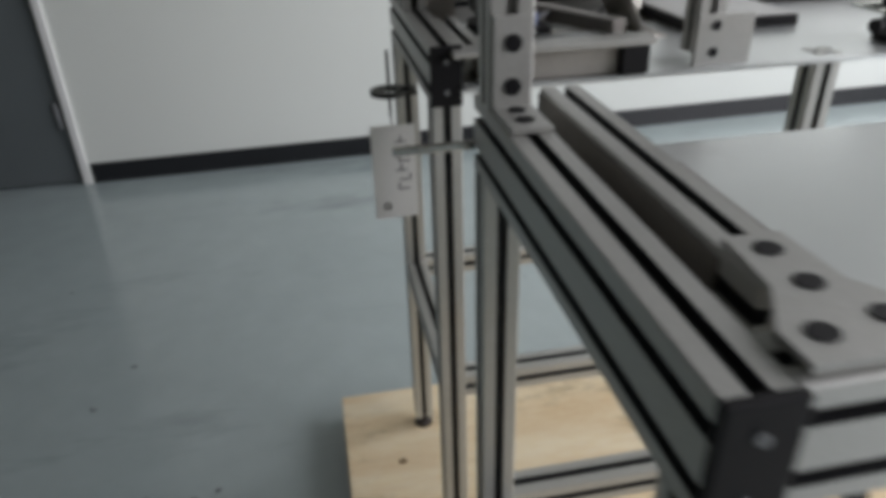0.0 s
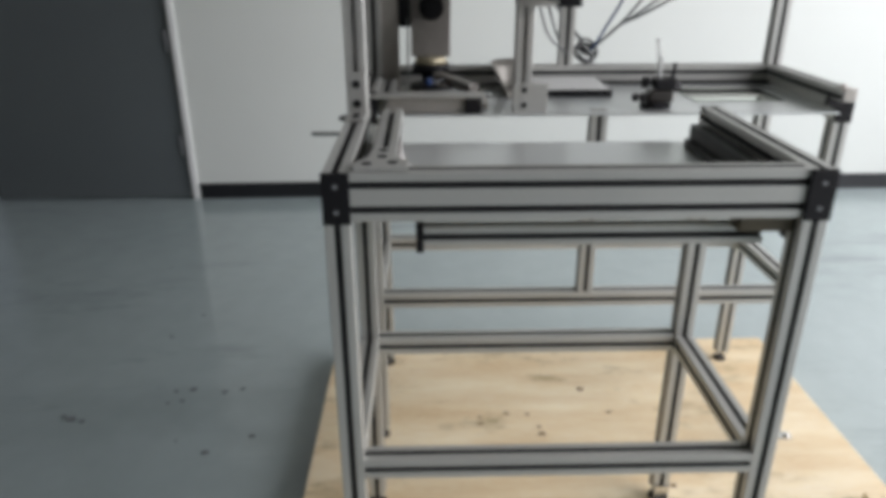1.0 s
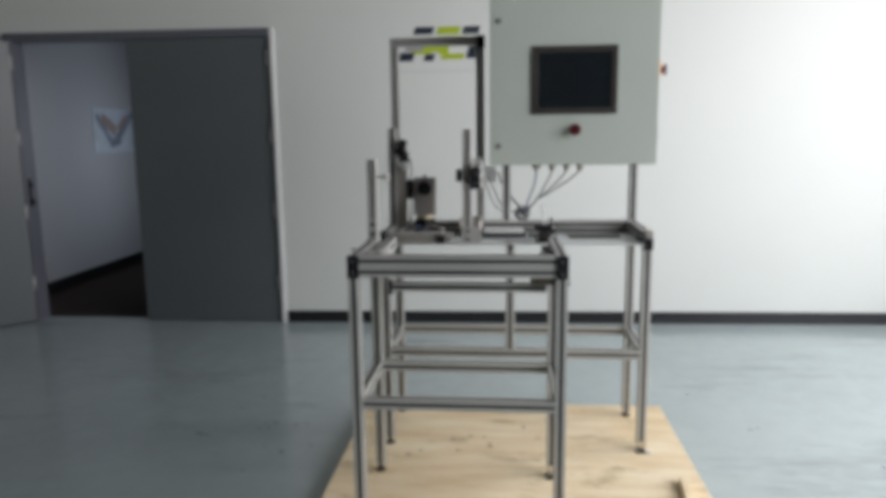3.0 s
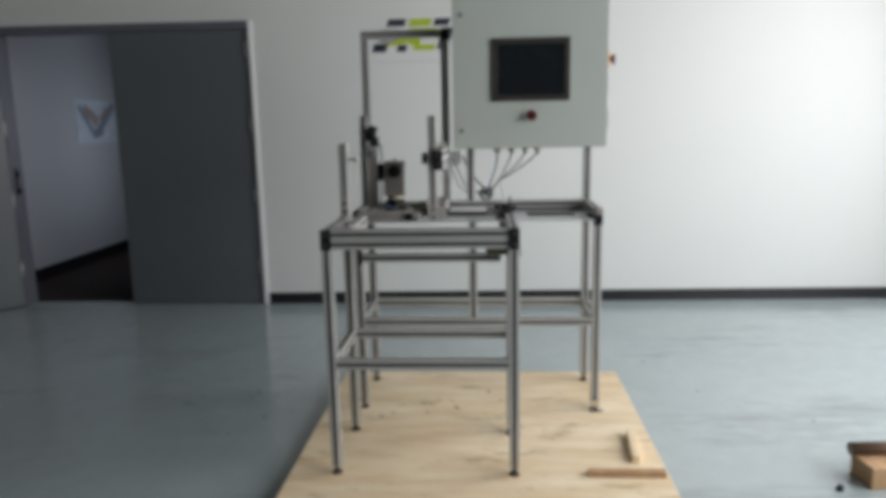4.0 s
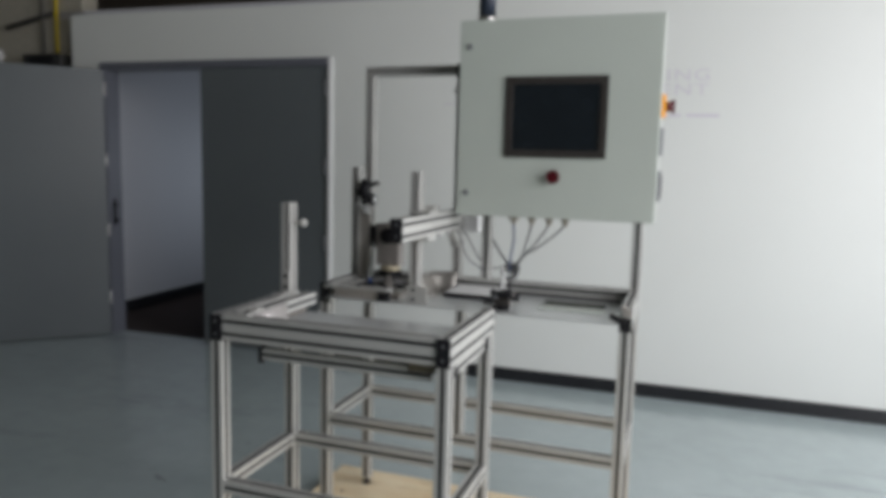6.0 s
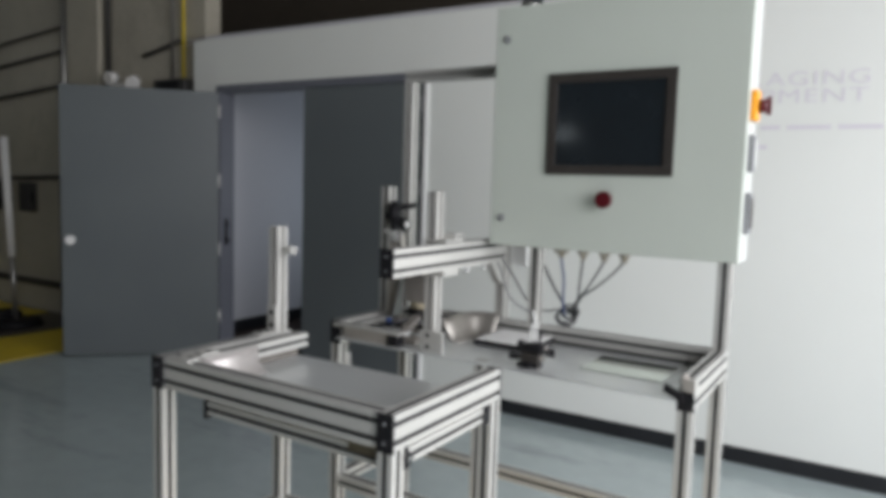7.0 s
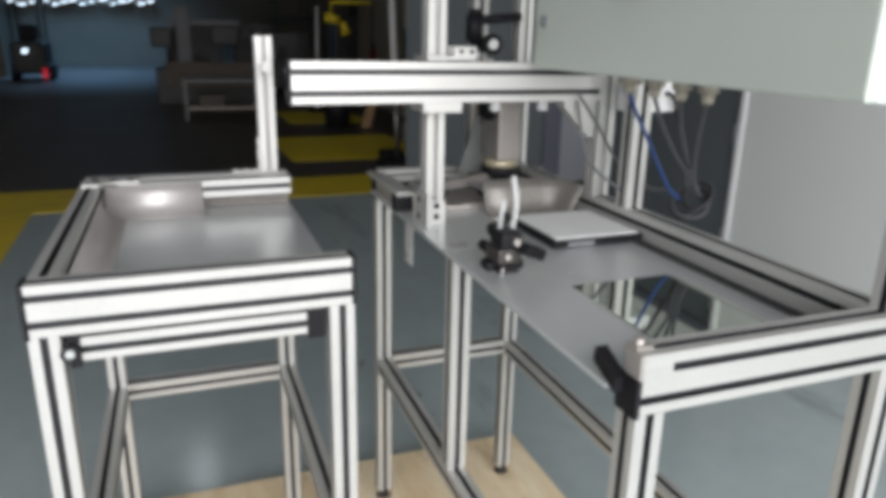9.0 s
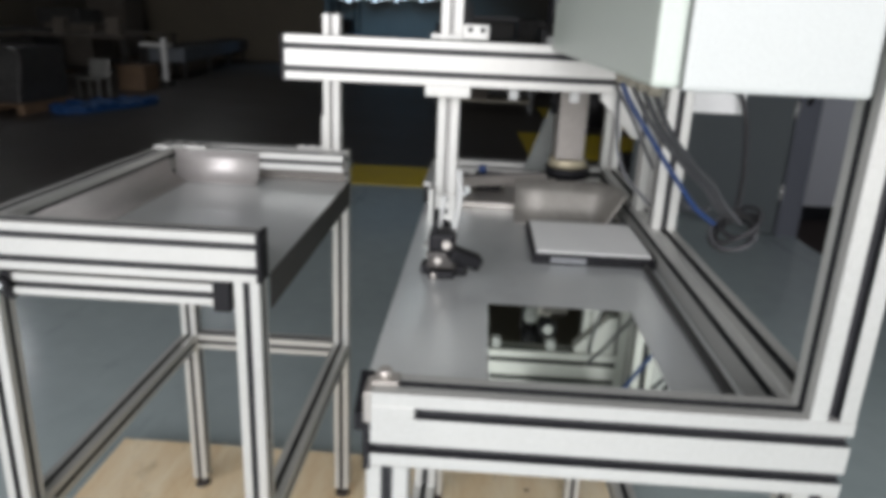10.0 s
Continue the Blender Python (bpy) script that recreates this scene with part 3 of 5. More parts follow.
# tray: floor with an upturned front, a warped front corner and a folded rear edge
o = [(X0 + MOD + 0.002, 0.60), (0.475, 0.585), (0.60, Y0 + MOD + 0.006), (X1 - MOD - 0.002, Y0 + MOD + 0.006), (X1 - MOD - 0.002, Y1 + 0.003), (X0 + MOD + 0.002, Y1 + 0.003)]
bm = prism(bmesh.new(), o, 0.951, 0.953)
part("tray", bm, STEEL, t1, "brushed stainless sheet tray")
part("rear_lip", bx((X0 + MOD + 0.002, Y1 + 0.0035, 0.896), (X1 - MOD - 0.002, Y1 + 0.0055, 0.952)), BEZEL, t1, "dark folded rear lip of the tray")
# inner guide bars, guard and gusset
profile("guide_bar", (0.432, 0.575, TZ - 0.038), (0.470, Y1, TZ), "y", t1)
# two dull strips paint the shade of the narrow gap beside the bar
part("bar_shade", bx((0.4292, 0.612, 0.956), (0.4317, Y1 - 0.002, TZ - 0.004), 0.0006), GAP_SHADE, t1, "grey-brown strip painting the shade on the guide bar")
part("gap_shade_floor", bx((X0 + MOD + 0.002, 0.56, 0.9535), (0.4285, Y1 - 0.002, 0.955)), GAP_SHADE, t1, "grey-brown strip painting the shade in the gap")
# the sheet is coved up against the guide bar and the front rail
side = [(0.4725, TZ - 0.004), (0.4725, 0.992)] + [(0.5105 - 0.038 * math.cos(a), 0.992 - 0.038 * math.sin(a)) for a in (radians(15 * k) for k in range(1, 7))]
front = [(Y0 + MOD + 0.005, 1.004), (Y0 + MOD + 0.005, 0.996)] + [(Y0 + MOD + 0.047 - 0.042 * math.cos(a), 0.996 - 0.042 * math.sin(a)) for a in (radians(15 * k) for k in range(1, 7))]
part("side_guard", coved(side, 0, 0.548, 0.742), COVE, t1, "bright bent steel guard sheet")
part("front_cove", coved(front, 1, 0.50, X1 - MOD - 0.003), COVE, t1, "coved front edge of the steel sheet")
bm = bx((1.029, 0.56, 0.954), (1.055, 0.90, 0.996), 0.001)
box(bm, (1.021, 0.56, 0.954), (1.029, 0.90, 0.968), 0.001)
part("guide_angle", bm, DARKSTEEL, t1, "dark steel guide angle")
o = [(0.412, 0.508), (0.489, 0.508), (0.489, 0.538), (0.470, 0.566), (0.468, 0.617), (0.434, 0.617), (0.430, 0.566), (0.412, 0.534)]
bm = prism(bmesh.new(), o, TZ + 0.001, TZ + 0.006)
gp = part("gusset_plate", bm, ALU, t1, "aluminium joining plate")
# black flush discs stand in for the dark holes in the plate
for x, y in ((0.4505, 0.600), (0.4505, 0.566), (0.430, 0.528), (0.467, 0.534)):
    bm = rd((x, y, TZ + 0.0055), (x, y, TZ + 0.0068), 0.0078, 18)
    part("hole_disc", bm, CAP, gp, "dark disc standing in for a hole")
# stop post on the side rail
profile("stop_post", (X0, 0.876, TZ), (X0 + MOD, 0.914, 1.327), "z", t1, slot=SLOT_PALE)
bm = bx((X0 + 0.002, 0.871, TZ + 0.001), (X0 + MOD - 0.002, 0.8758, TZ + 0.08), 0.001)
box(bm, (X0 + 0.002, 0.812, TZ + 0.001), (X0 + MOD - 0.002, 0.871, TZ + 0.006), 0.001)
br = part("angle_bracket", bm, ALU, t1, "aluminium angle bracket")
# black discs for the bracket's dark holes
for a, b in (((X0 + 0.019, 0.8712, TZ + 0.058), (X0 + 0.019, 0.8698, TZ + 0.058)), ((X0 + 0.019, 0.8712, TZ + 0.022), (X0 + 0.019, 0.8698, TZ + 0.022)),
             ((X0 + 0.019, 0.857, TZ + 0.0055), (X0 + 0.019, 0.857, TZ + 0.0072)), ((X0 + 0.019, 0.832, TZ + 0.0055), (X0 + 0.019, 0.832, TZ + 0.0072))):
    part("hole_disc", rd(a, b, 0.0075, 16), CAP, br, "dark disc standing in for a hole")
bm = rd((X0 + MOD, 0.895, 1.262), (X0 + MOD + 0.03, 0.895, 1.262), 0.007)
rod(bm, (X0 + MOD + 0.026, 0.895, 1.262), (X0 + MOD + 0.044, 0.895, 1.262), 0.012)
part("thumb_screw", bm, ALU, t1)
# slides under the rails
sb = profile("front_slide", (0.510, 0.548, 0.892), (1.030, 0.573, 0.923), "x", t1)
part("slide_cap", bx((0.498, 0.545, 0.882), (0.510, 0.576, 0.928), 0.002), CAP, sb)
part("slide_block", bx((0.975, 0.515, 0.924), (1.056, 0.55, 0.947), 0.002), BRONZE, t1, "olive bronze slide block")
sb = profile("side_slide", (1.068, 0.56, 0.908), (1.090, 0.862, 0.942), "y", t1)
part("slide_cap", bx((1.060, 0.545, 0.901), (1.094, 0.560, 0.946), 0.002), CAP, sb)
part("slide_cap", bx((1.060, 0.862, 0.901), (1.094, 0.888, 0.948), 0.002), CAP, sb)
bm = rd((1.094, 0.548, 0.926), (1.104, 0.548, 0.926), 0.012, 18)
part("slide_knob", bm, CAP, sb, "round black knob")
part("knob_face", rd((1.104, 0.548, 0.926), (1.1052, 0.548, 0.926), 0.006, 14), CHROME, sb, "bright knob centre")
# locating bar on the side rail
part("locating_bar", bx((0.289, 0.925, 0.971), (X0 - 0.0005, 0.931, 0.979), 0.001), CHROME, t1)

# ---- the long table behind ----
AX0, AX1, AY0, AY1 = 0.365, 1.498, 1.152, 1.562
AZ, ARZ = 1.015, 0.942
t2 = thing("machine_table", ((AX0 + AX1) / 2, (AY0 + AY1) / 2, PZ), "long slotted aluminium machine table with a steel deck", "table")
for x in (AX0, AX1 - MOD):
    for y in (AY0, AY1 - MOD):
        lg = leg(x, y, PZ, ARZ, t2)
        if x > AX0 and y == AY0:
            part("foot_bracket", floor_bracket(x, y), CHROME, lg, "small bright steel floor bracket")
profile("side_rail", (AX0, AY0 + 0.004, ARZ), (AX0 + MOD, AY1, AZ), "y", t2)
profile("side_rail", (AX1 - MOD, AY0 + 0.004, ARZ), (AX1, AY1, AZ), "y", t2)
profile("rear_rail", (AX0 + MOD, AY1 - MOD, ARZ), (AX1 - MOD, AY1, AZ), "x", t2)
end_cap((AX0 - 0.001, AY0 - 0.003, ARZ - 0.001), (AX0 + MOD + 0.001, AY0 + 0.004, AZ + 0.001), "y", t2)
part("end_cap", bx((AX1 - MOD - 0.001, AY0 - 0.003, ARZ - 0.004), (AX1 + 0.001, AY0 + 0.004, AZ - 0.030), 0.002), CAP, t2, "black plastic end cap")
part("corner_block", bx((AX1 - 0.030, AY0 - 0.002, AZ - 0.029), (AX1 + 0.002, AY0 + 0.004, AZ + 0.001), 0.002), STEEL_TAN, t2, "tan steel corner block")
part("slot_plug", bx((AX1 - 0.003, AY0 + 0.004, AZ - 0.026), (AX1 + 0.001, AY0 + 0.042, AZ - 0.012), 0.001), ALU, t2)
ALZ = 0.467
for y in (AY0, AY1 - MOD):
    profile("stretcher", (AX0 + MOD, y, ALZ), (AX1 - MOD, y + MOD, ALZ + MOD), "x", t2)
for x in (AX0, AX1 - MOD):
    profile("stretcher", (x, AY0 + MOD, ALZ), (x + MOD, AY1 - MOD, ALZ + MOD), "y", t2)
profile("middle_strut", (0.895, AY0 + 0.002, ALZ + MOD), (0.895 + MOD, AY0 + MOD + 0.002, 0.968), "z", t2)
DK = 0.967
part("deck", bx((AX0 + MOD + 0.001, AY0 - 0.017, DK - 0.006), (AX1 - MOD - 0.001, AY1 - MOD - 0.001, DK), 0.0008), STEEL, t2, "brushed stainless deck plate")
bm = prism(bmesh.new(), [(-0.042, 0.012), (-0.024, 0.004), (0.002, -0.008), (0.002, -0.026), (-0.026, -0.014), (-0.044, -0.006)], -0.006, 0.010,
           Matrix.Translation((1.472, 1.147, 0.988)) @ Matrix.Rotation(math.pi / 2, 4, 'X'))
part("corner_latch", bm, CAP, t2, "black corner latch")
bm = rd((1.472, 1.165, AZ), (1.472, 1.165, AZ + 0.010), 0.006)
box(bm, (1.464, 1.155, AZ), (1.484, 1.178, AZ + 0.003), 0.001)
part("latch_pin", bm, STEEL_TAN, t2)
part("cover_strip", bx((0.87, 1.500, DK + 0.0005), (1.460, 1.508, DK + 0.010), 0.001), DARKSTEEL, t2, "dark edging strip")

# polished sheet, framed tray and clamp on the deck
solid("mirror_sheet", bx((1.170, 1.260, DK), (1.392, 1.446, DK + 0.003), 0.0006), POLISH, "mirror-polished rectangular sheet lying on the deck", "metal sheet")
tr = thing("sample_tray", (0.89, 1.418, DK), "flat black tray with a pale white top", "tray")
part("body", bx((0.792, 1.330, DK), (0.985, 1.522, DK + 0.016), 0.003), CAP, tr)
part("top_sheet", bx((0.799, 1.337, DK + 0.016), (0.978, 1.515, DK + 0.019), 0.001), PAPER, tr, "pale white sheet")
part("label_strip", bx((0.984, 1.359, DK + 0.003), (0.9865, 1.414, DK + 0.012)), GREY, tr)
# a bent pan: a floor lip, a leaning back and a leaning end, rounded at the corner
plan = [((0.722, 1.312), (-1.0, 0.0)), ((0.722, 1.37), (-1.0, 0.0)), ((0.722, 1.448), (-1.0, 0.0))]
plan += [((0.744 - 0.022 * math.cos(a), 1.448 + 0.022 * math.sin(a)), (-math.cos(a), math.sin(a))) for a in (radians(15 * k) for k in range(1, 7))]
plan += [((0.765, 1.47), (0.0, 1.0)), ((0.789, 1.47), (0.0, 1.0))]
shape = [(-0.036, 0.0), (-0.006, 0.0), (0.0, 0.003), (0.011, 0.024), (0.023, 0.047), (0.035, 0.070)]
bm = bmesh.new()
skins = []
for lift, push in ((0.0, 0.0), (-0.0005, 0.0022)):
    skins.append([[bm.verts.new((x + nx * (off + push), y + ny * (off + push), DK + 0.001 + z + lift)) for off, z in shape] for (x, y), (nx, ny) in plan])
for grid, flip in zip(skins, (1, -1)):
    for a, b in zip(grid, grid[1:]):
        for k in range(len(shape) - 1):
            bm.faces.new((a[k], b[k], b[k + 1], a[k + 1])[::flip]).smooth = True
inner, outer = skins
for k in range(len(shape) - 1):
    bm.faces.new((inner[0][k], inner[0][k + 1], outer[0][k + 1], outer[0][k]))
    bm.faces.new((inner[-1][k + 1], inner[-1][k], outer[-1][k], outer[-1][k + 1]))
for k in range(len(plan) - 1):
    bm.faces.new((inner[k][-1], inner[k + 1][-1], outer[k + 1][-1], outer[k][-1]))
    bm.faces.new((inner[k + 1][0], inner[k][0], outer[k][0], outer[k + 1][0]))
solid("guard_sheet", bm, GUARD, "bent stainless guard pan with leaning walls and a dull shine", "guard")

# hanging tag and its pin on the side of the long table
bm = bx((0.345, 1.268, 0.924), (AX0 - 0.0005, 1.300, 0.930), 0.001)
lp = part("hook_plate", bm, DARKSTEEL, t2)
bm = bmesh.new()
loops = [[bm.verts.new((0.326 + r * math.cos(2 * math.pi * k / 28), 1.284 + r * math.sin(2 * math.pi * k / 28), z)) for k in range(28)]
         for r, z in ((0.013, 0.924), (0.027, 0.924), (0.027, 0.930), (0.013, 0.930))]
for a, b in zip(loops, loops[1:] + loops[:1]):
    for k in range(28):
        bm.faces.new((a[k], a[(k + 1) % 28], b[(k + 1) % 28], b[k]))
bmesh.ops.recalc_face_normals(bm, faces=bm.faces[:])
part("pin_ring", bm, DARKSTEEL, lp, "flat dark steel ring")
part("pin", rd((0.326, 1.284, 0.892), (0.326, 1.284, 0.985), 0.0022, 10), DARKSTEEL, lp, "thin dark pin")
tg = thing("paper_tag", (0.326, 1.262, 0.740), "white paper tag with handwriting hung from a ring", "tag")
part("card", bx((0.293, 1.2612, 0.740), (0.357, 1.2628, 0.885), 0.0006), PAPER, tg)
for k in range(6):
    z = 0.786 + 0.0145 * k
    lean = 0.003 * math.sin(2.3 * k)
    part("pen_mark", bx((0.329 + lean, 1.2604, z), (0.346 + lean, 1.2611, z + 0.0026)), PENCIL, tg)
    part("pen_mark", bx(((0.329, 0.3435, 0.336)[k % 3] + lean, 1.2604, z + 0.0027), ((0.332, 0.3465, 0.339)[k % 3] + lean, 1.2611, z + 0.0105)), PENCIL, tg)
part("eyelet", ring(bmesh.new(), (0.311, 1.2615, 0.760), (0, 1, 0), 0.0045, 0.0016, 14), BEZEL, tg)
part("string", tube(bmesh.new(), [(0.326, 1.262, 0.878), (0.325, 1.268, 0.890), (0.326, 1.282, 0.900)], 0.0012, 6, 6), CABLE_DARK, tg)

cx, cy = 1.052, 1.190
cl = thing("sensor_clamp", (cx, cy, DK), "black jointed sensor clamp with two frosted tubes", "clamp")
bm = bx((cx - 0.018, cy - 0.028, DK), (cx + 0.014, cy + 0.040, DK + 0.016), 0.006)
box(bm, (cx - 0.034, cy - 0.014, DK), (cx + 0.030, cy + 0.022, DK + 0.012), 0.004)
part("base", bm, CAP, cl)
part("rod", rd((cx + 0.026, cy - 0.010, DK), (cx + 0.032, cy - 0.006, DK + 0.104), 0.0042, 12), CAP, cl, "thin black upright rod")
bm = bx((cx - 0.022, cy - 0.018, DK + 0.016), (cx + 0.034, cy + 0.024, DK + 0.042), 0.006)
rod(bm, (cx - 0.018, cy - 0.006, DK + 0.026), (cx - 0.030, cy - 0.006, DK + 0.026), 0.005, 10)
part("lower_joint", bm, BEZEL, cl, "dark cast lower joint")
for x in (-0.041, -0.058):
    part("thumb_knob", rd((cx + x, cy - 0.006, DK + 0.026), (cx + x + 0.011, cy - 0.006, DK + 0.026), 0.010, 10), CAP, cl, "black knurled knob")
bm = bx((cx - 0.012, cy - 0.016, DK + 0.044), (cx + 0.040, cy + 0.022, DK + 0.070), 0.006)
rod(bm, (cx - 0.012, cy + 0.002, DK + 0.058), (cx - 0.022, cy + 0.002, DK + 0.058), 0.006, 10)
rod(bm, (cx + 0.014, cy + 0.004, DK + 0.034), (cx + 0.014, cy + 0.004, DK + 0.046), 0.007, 12)
part("upper_joint", bm, CAP, cl)
bm = bx((-0.013, -0.024, -0.010), (0.013, 0.024, 0.010), 0.005)
bmesh.ops.transform(bm, matrix=Matrix.Translation((cx + 0.044, cy + 0.036, DK + 0.040)) @ Matrix.Rotation(radians(-24), 4, 'X') @ Matrix.Rotation(radians(18), 4, 'Z'), verts=bm.verts)
rod(bm, (cx + 0.034, cy + 0.016, DK + 0.050), (cx + 0.044, cy + 0.034, DK + 0.042), 0.008, 12)
part("sensor_head", bm, CAP, cl, "slanted black sensor head")
part("wing_knob", rd((cx - 0.036, cy + 0.002, DK + 0.060), (cx - 0.022, cy + 0.002, DK + 0.058), 0.013, 8), CAP, cl, "black wing knob")
part("screw", rd((cx + 0.040, cy + 0.010, DK + 0.056), (cx + 0.044, cy + 0.010, DK + 0.056), 0.006, 14), STEEL_TAN, cl)
part("screw", rd((cx + 0.034, cy - 0.002, DK + 0.030), (cx + 0.037, cy - 0.002, DK + 0.030), 0.005, 14), STEEL_TAN, cl)
part("foot_screw", rd((cx + 0.026, cy - 0.008, DK), (cx + 0.026, cy - 0.008, DK + 0.010), 0.005, 12), STEEL_TAN, cl)
part("clear_tube", tube(bmesh.new(), [(cx + 0.004, cy + 0.018, DK + 0.066), (cx + 0.004, cy + 0.024, DK + 0.11), (cx - 0.006, cy + 0.021, DK + 0.154)], 0.005, 10, 6), CLEAR, cl, "frosted plastic tube")
part("clear_tube", tube(bmesh.new(), [(cx + 0.002, cy - 0.004, DK + 0.066), (cx + 0.001, cy + 0.003, DK + 0.118)], 0.0045, 10, 4), CLEAR, cl, "short frosted plastic tube")

# ---- portal frame with cantilever arm ----
pf = thing("portal_frame", (0.58, 1.51, AZ), "tall slotted aluminium portal frame on the table", "frame")
PY0, PY1 = 1.523, 1.561
profile("upright", (AX0, PY0, AZ), (AX0 + MOD, PY1, 1.817), "z", pf, slot=SLOT_PALE)
profile("upright", (0.759, PY0, AZ), (0.797, PY1, 1.817), "z", pf, slot=SLOT_PALE)
profile("cross_bar", (AX0, PY0, 1.817), (0.797, PY1, 1.855), "x", pf, slot=SLOT_PALE)
part("valve_block", bx((0.7975, 1.5615, 1.196), (0.850, 1.665, 1.262), 0.003), TRIM, pf, "white plastic valve block")
part("corner_sensor", bx((0.762, 1.507, 1.802), (0.800, 1.5225, 1.858), 0.003), CAP, pf, "black sensor block")

ga = thing("cantilever_arm", (0.775, 1.2, 1.216), "wide slotted aluminium arm reaching out over the deck", "arm")
profile("beam", (0.759, 0.896, 1.215), (0.797, 1.523, 1.290), "y", ga)
end_cap((0.757, 0.889, 1.213), (0.799, 0.896, 1.292), "y", ga)
o = [(0, 0), (0.075, 0), (0.075, -0.012), (0.014, -0.075), (0, -0.075)]
bm = prism(bmesh.new(), o, -0.015, 0.015, Matrix.Translation((0.775, 1.518, 1.2155)) @ Matrix.Rotation(-math.pi / 2, 4, 'Z') @ Matrix.Rotation(math.pi / 2, 4, 'X'))
part("gusset", bm, ALU, ga, "aluminium corner gusset")
for y in (1.285, 1.39):
    part("cable_clip", bx((0.772, y, 1.196), (0.788, y + 0.016, 1.2158), 0.002), CLEAR, ga, "small clear cable clip")

vp = thing("adjustable_post", (0.735, 1.18, DK), "vertical slotted aluminium post clamped beside the arm", "post")
profile("post", (0.716, 1.161, DK + 0.012), (0.754, 1.199, 1.438), "z", vp, slot=SLOT_PALE)
bm = bx((0.712, 1.152, DK), (0.790, 1.160, DK + 0.064), 0.001)
box(bm, (0.755, 1.161, DK), (0.763, 1.200, DK + 0.050), 0.001)
fb = part("foot_bracket", bm, ALU, vp, "aluminium foot bracket")
# black discs for the dark holes in the foot bracket
for x, z in ((0.737, 0.050), (0.737, 0.016)):
    part("hole_disc", rd((x, 1.1525, DK + z), (x, 1.1508, DK + z), 0.0065, 14), CAP, fb, "dark disc standing in for a hole")
for z in (0.040, 0.018):
    part("hole_disc", rd((0.7625, 1.181, DK + z), (0.7642, 1.181, DK + z), 0.0065, 14), CAP, fb, "dark disc standing in for a hole")
bm = bx((0.716, 1.147, 1.2925), (0.796, 1.2, 1.300), 0.001)
box(bm, (0.755, 1.2, 1.2925), (0.796, 1.245, 1.318), 0.003)
uc = part("upper_clamp", bm, ALU, vp, "aluminium clamp block")
# black discs for the clamp's two dark holes
for y in (1.213, 1.234):
    part("hole_disc", rd((0.7955, y, 1.309), (0.7972, y, 1.309), 0.0045, 12), CAP, uc, "dark disc standing in for a hole")
bm = bx((0.716, 1.14, 1.196), (0.796, 1.218, 1.2155), 0.002)
rod(bm, (0.78, 1.15, 1.206), (0.80, 1.15, 1.206), 0.007, 14)
part("lower_clamp", bm, ALU, vp, "aluminium clamp block")
part("clamp_lever", bx((0.690, 1.135, 1.225), (0.715, 1.16, 1.275), 0.004), CAP, vp, "black clamp lever")

# ---- drive unit and actuator at the end of the table ----
du = thing("drive_unit", (0.47, 1.42, AZ), "steel gear drive with black hub on a post", "machine part")
profile("post", (AX0 + 0.001, 1.400, AZ), (AX0 + MOD + 0.001, 1.438, 1.447), "z", du)
part("plate", bx((0.402, 1.405, DK), (0.448, 1.437, 1.285), 0.002), STEEL_TAN, du, "tall stainless mounting plate")
part("gear_case", bx((0.478, 1.398, 1.058), (0.578, 1.455, 1.226), 0.004), CASE, du, "grey-brown cast gear case")
bm = rd((0.530, 1.399, 1.178), (0.530, 1.386, 1.178), 0.031, 28)
rod(bm, (0.530, 1.387, 1.178), (0.530, 1.381, 1.178), 0.014, 20)
part("hub", bm, CAP, du, "round black hub")
part("coupling", bx((0.448, 1.40, 1.13), (0.478, 1.45, 1.215), 0.004), CAP, du)
bm = rd((0.528, 1.43, DK), (0.528, 1.43, DK + 0.018), 0.055, 28)
rod(bm, (0.528, 1.43, DK + 0.018), (0.528, 1.43, 1.062), 0.022, 20)
part("pedestal", bm, CAP, du, "round black pedestal")
part("flange", rd((0.528, 1.43, 1.016), (0.528, 1.43, 1.0378), 0.047, 28), CAP, du, "round black flange")
part("collar", rd((0.528, 1.43, 1.038), (0.528, 1.43, 1.0575), 0.042, 28, 0.038), BRASS, du, "worn brass collar")
bm = rd((0.430, 1.39, 1.325), (0.430, 1.39, 1.385), 0.021, 20)
rod(bm, (0.430, 1.39, 1.30), (0.430, 1.39, 1.325), 0.012, 16)
rod(bm, (0.430, 1.39, 1.385), (0.430, 1.39, 1.398), 0.014, 16)
box(bm, (0.400, 1.385, 1.335), (0.432, 1.40, 1.360), 0.002)
rod(bm, (0.430, 1.39, 1.372), (0.430, 1.51, 1.383), 0.011, 14)
part("air_regulator", bm, CAP, du, "black air regulator")
gz = Vector((0.456, 1.430, 1.318))
gg = part("gauge", rd(gz - Vector((0.022, 0, 0)), gz, 0.024, 24), CAP, du, "black round pressure gauge")
part("dial", rd(gz, gz + Vector((0.0015, 0, 0)), 0.012, 20), PAPER, gg, "white dial")
bm = rd((0.440, 1.385, 1.262), (0.440, 1.385, 1.298), 0.017, 20)
box(bm, (0.40, 1.375, 1.285), (0.462, 1.397, 1.30), 0.002)
part("filter_bowl", bm, CLEAR, du, "small clear filter bowl")
tube(bm := bmesh.new(), [(0.440, 1.375, 1.298), (0.468, 1.365, 1.312), (0.476, 1.368, 1.25), (0.462, 1.385, 1.215)], 0.003, 8, 6)
part("hose", bm, CABLE_DARK, du)
o = [(0, 0), (0.058, 0), (0.010, 0.140), (0, 0.140)]
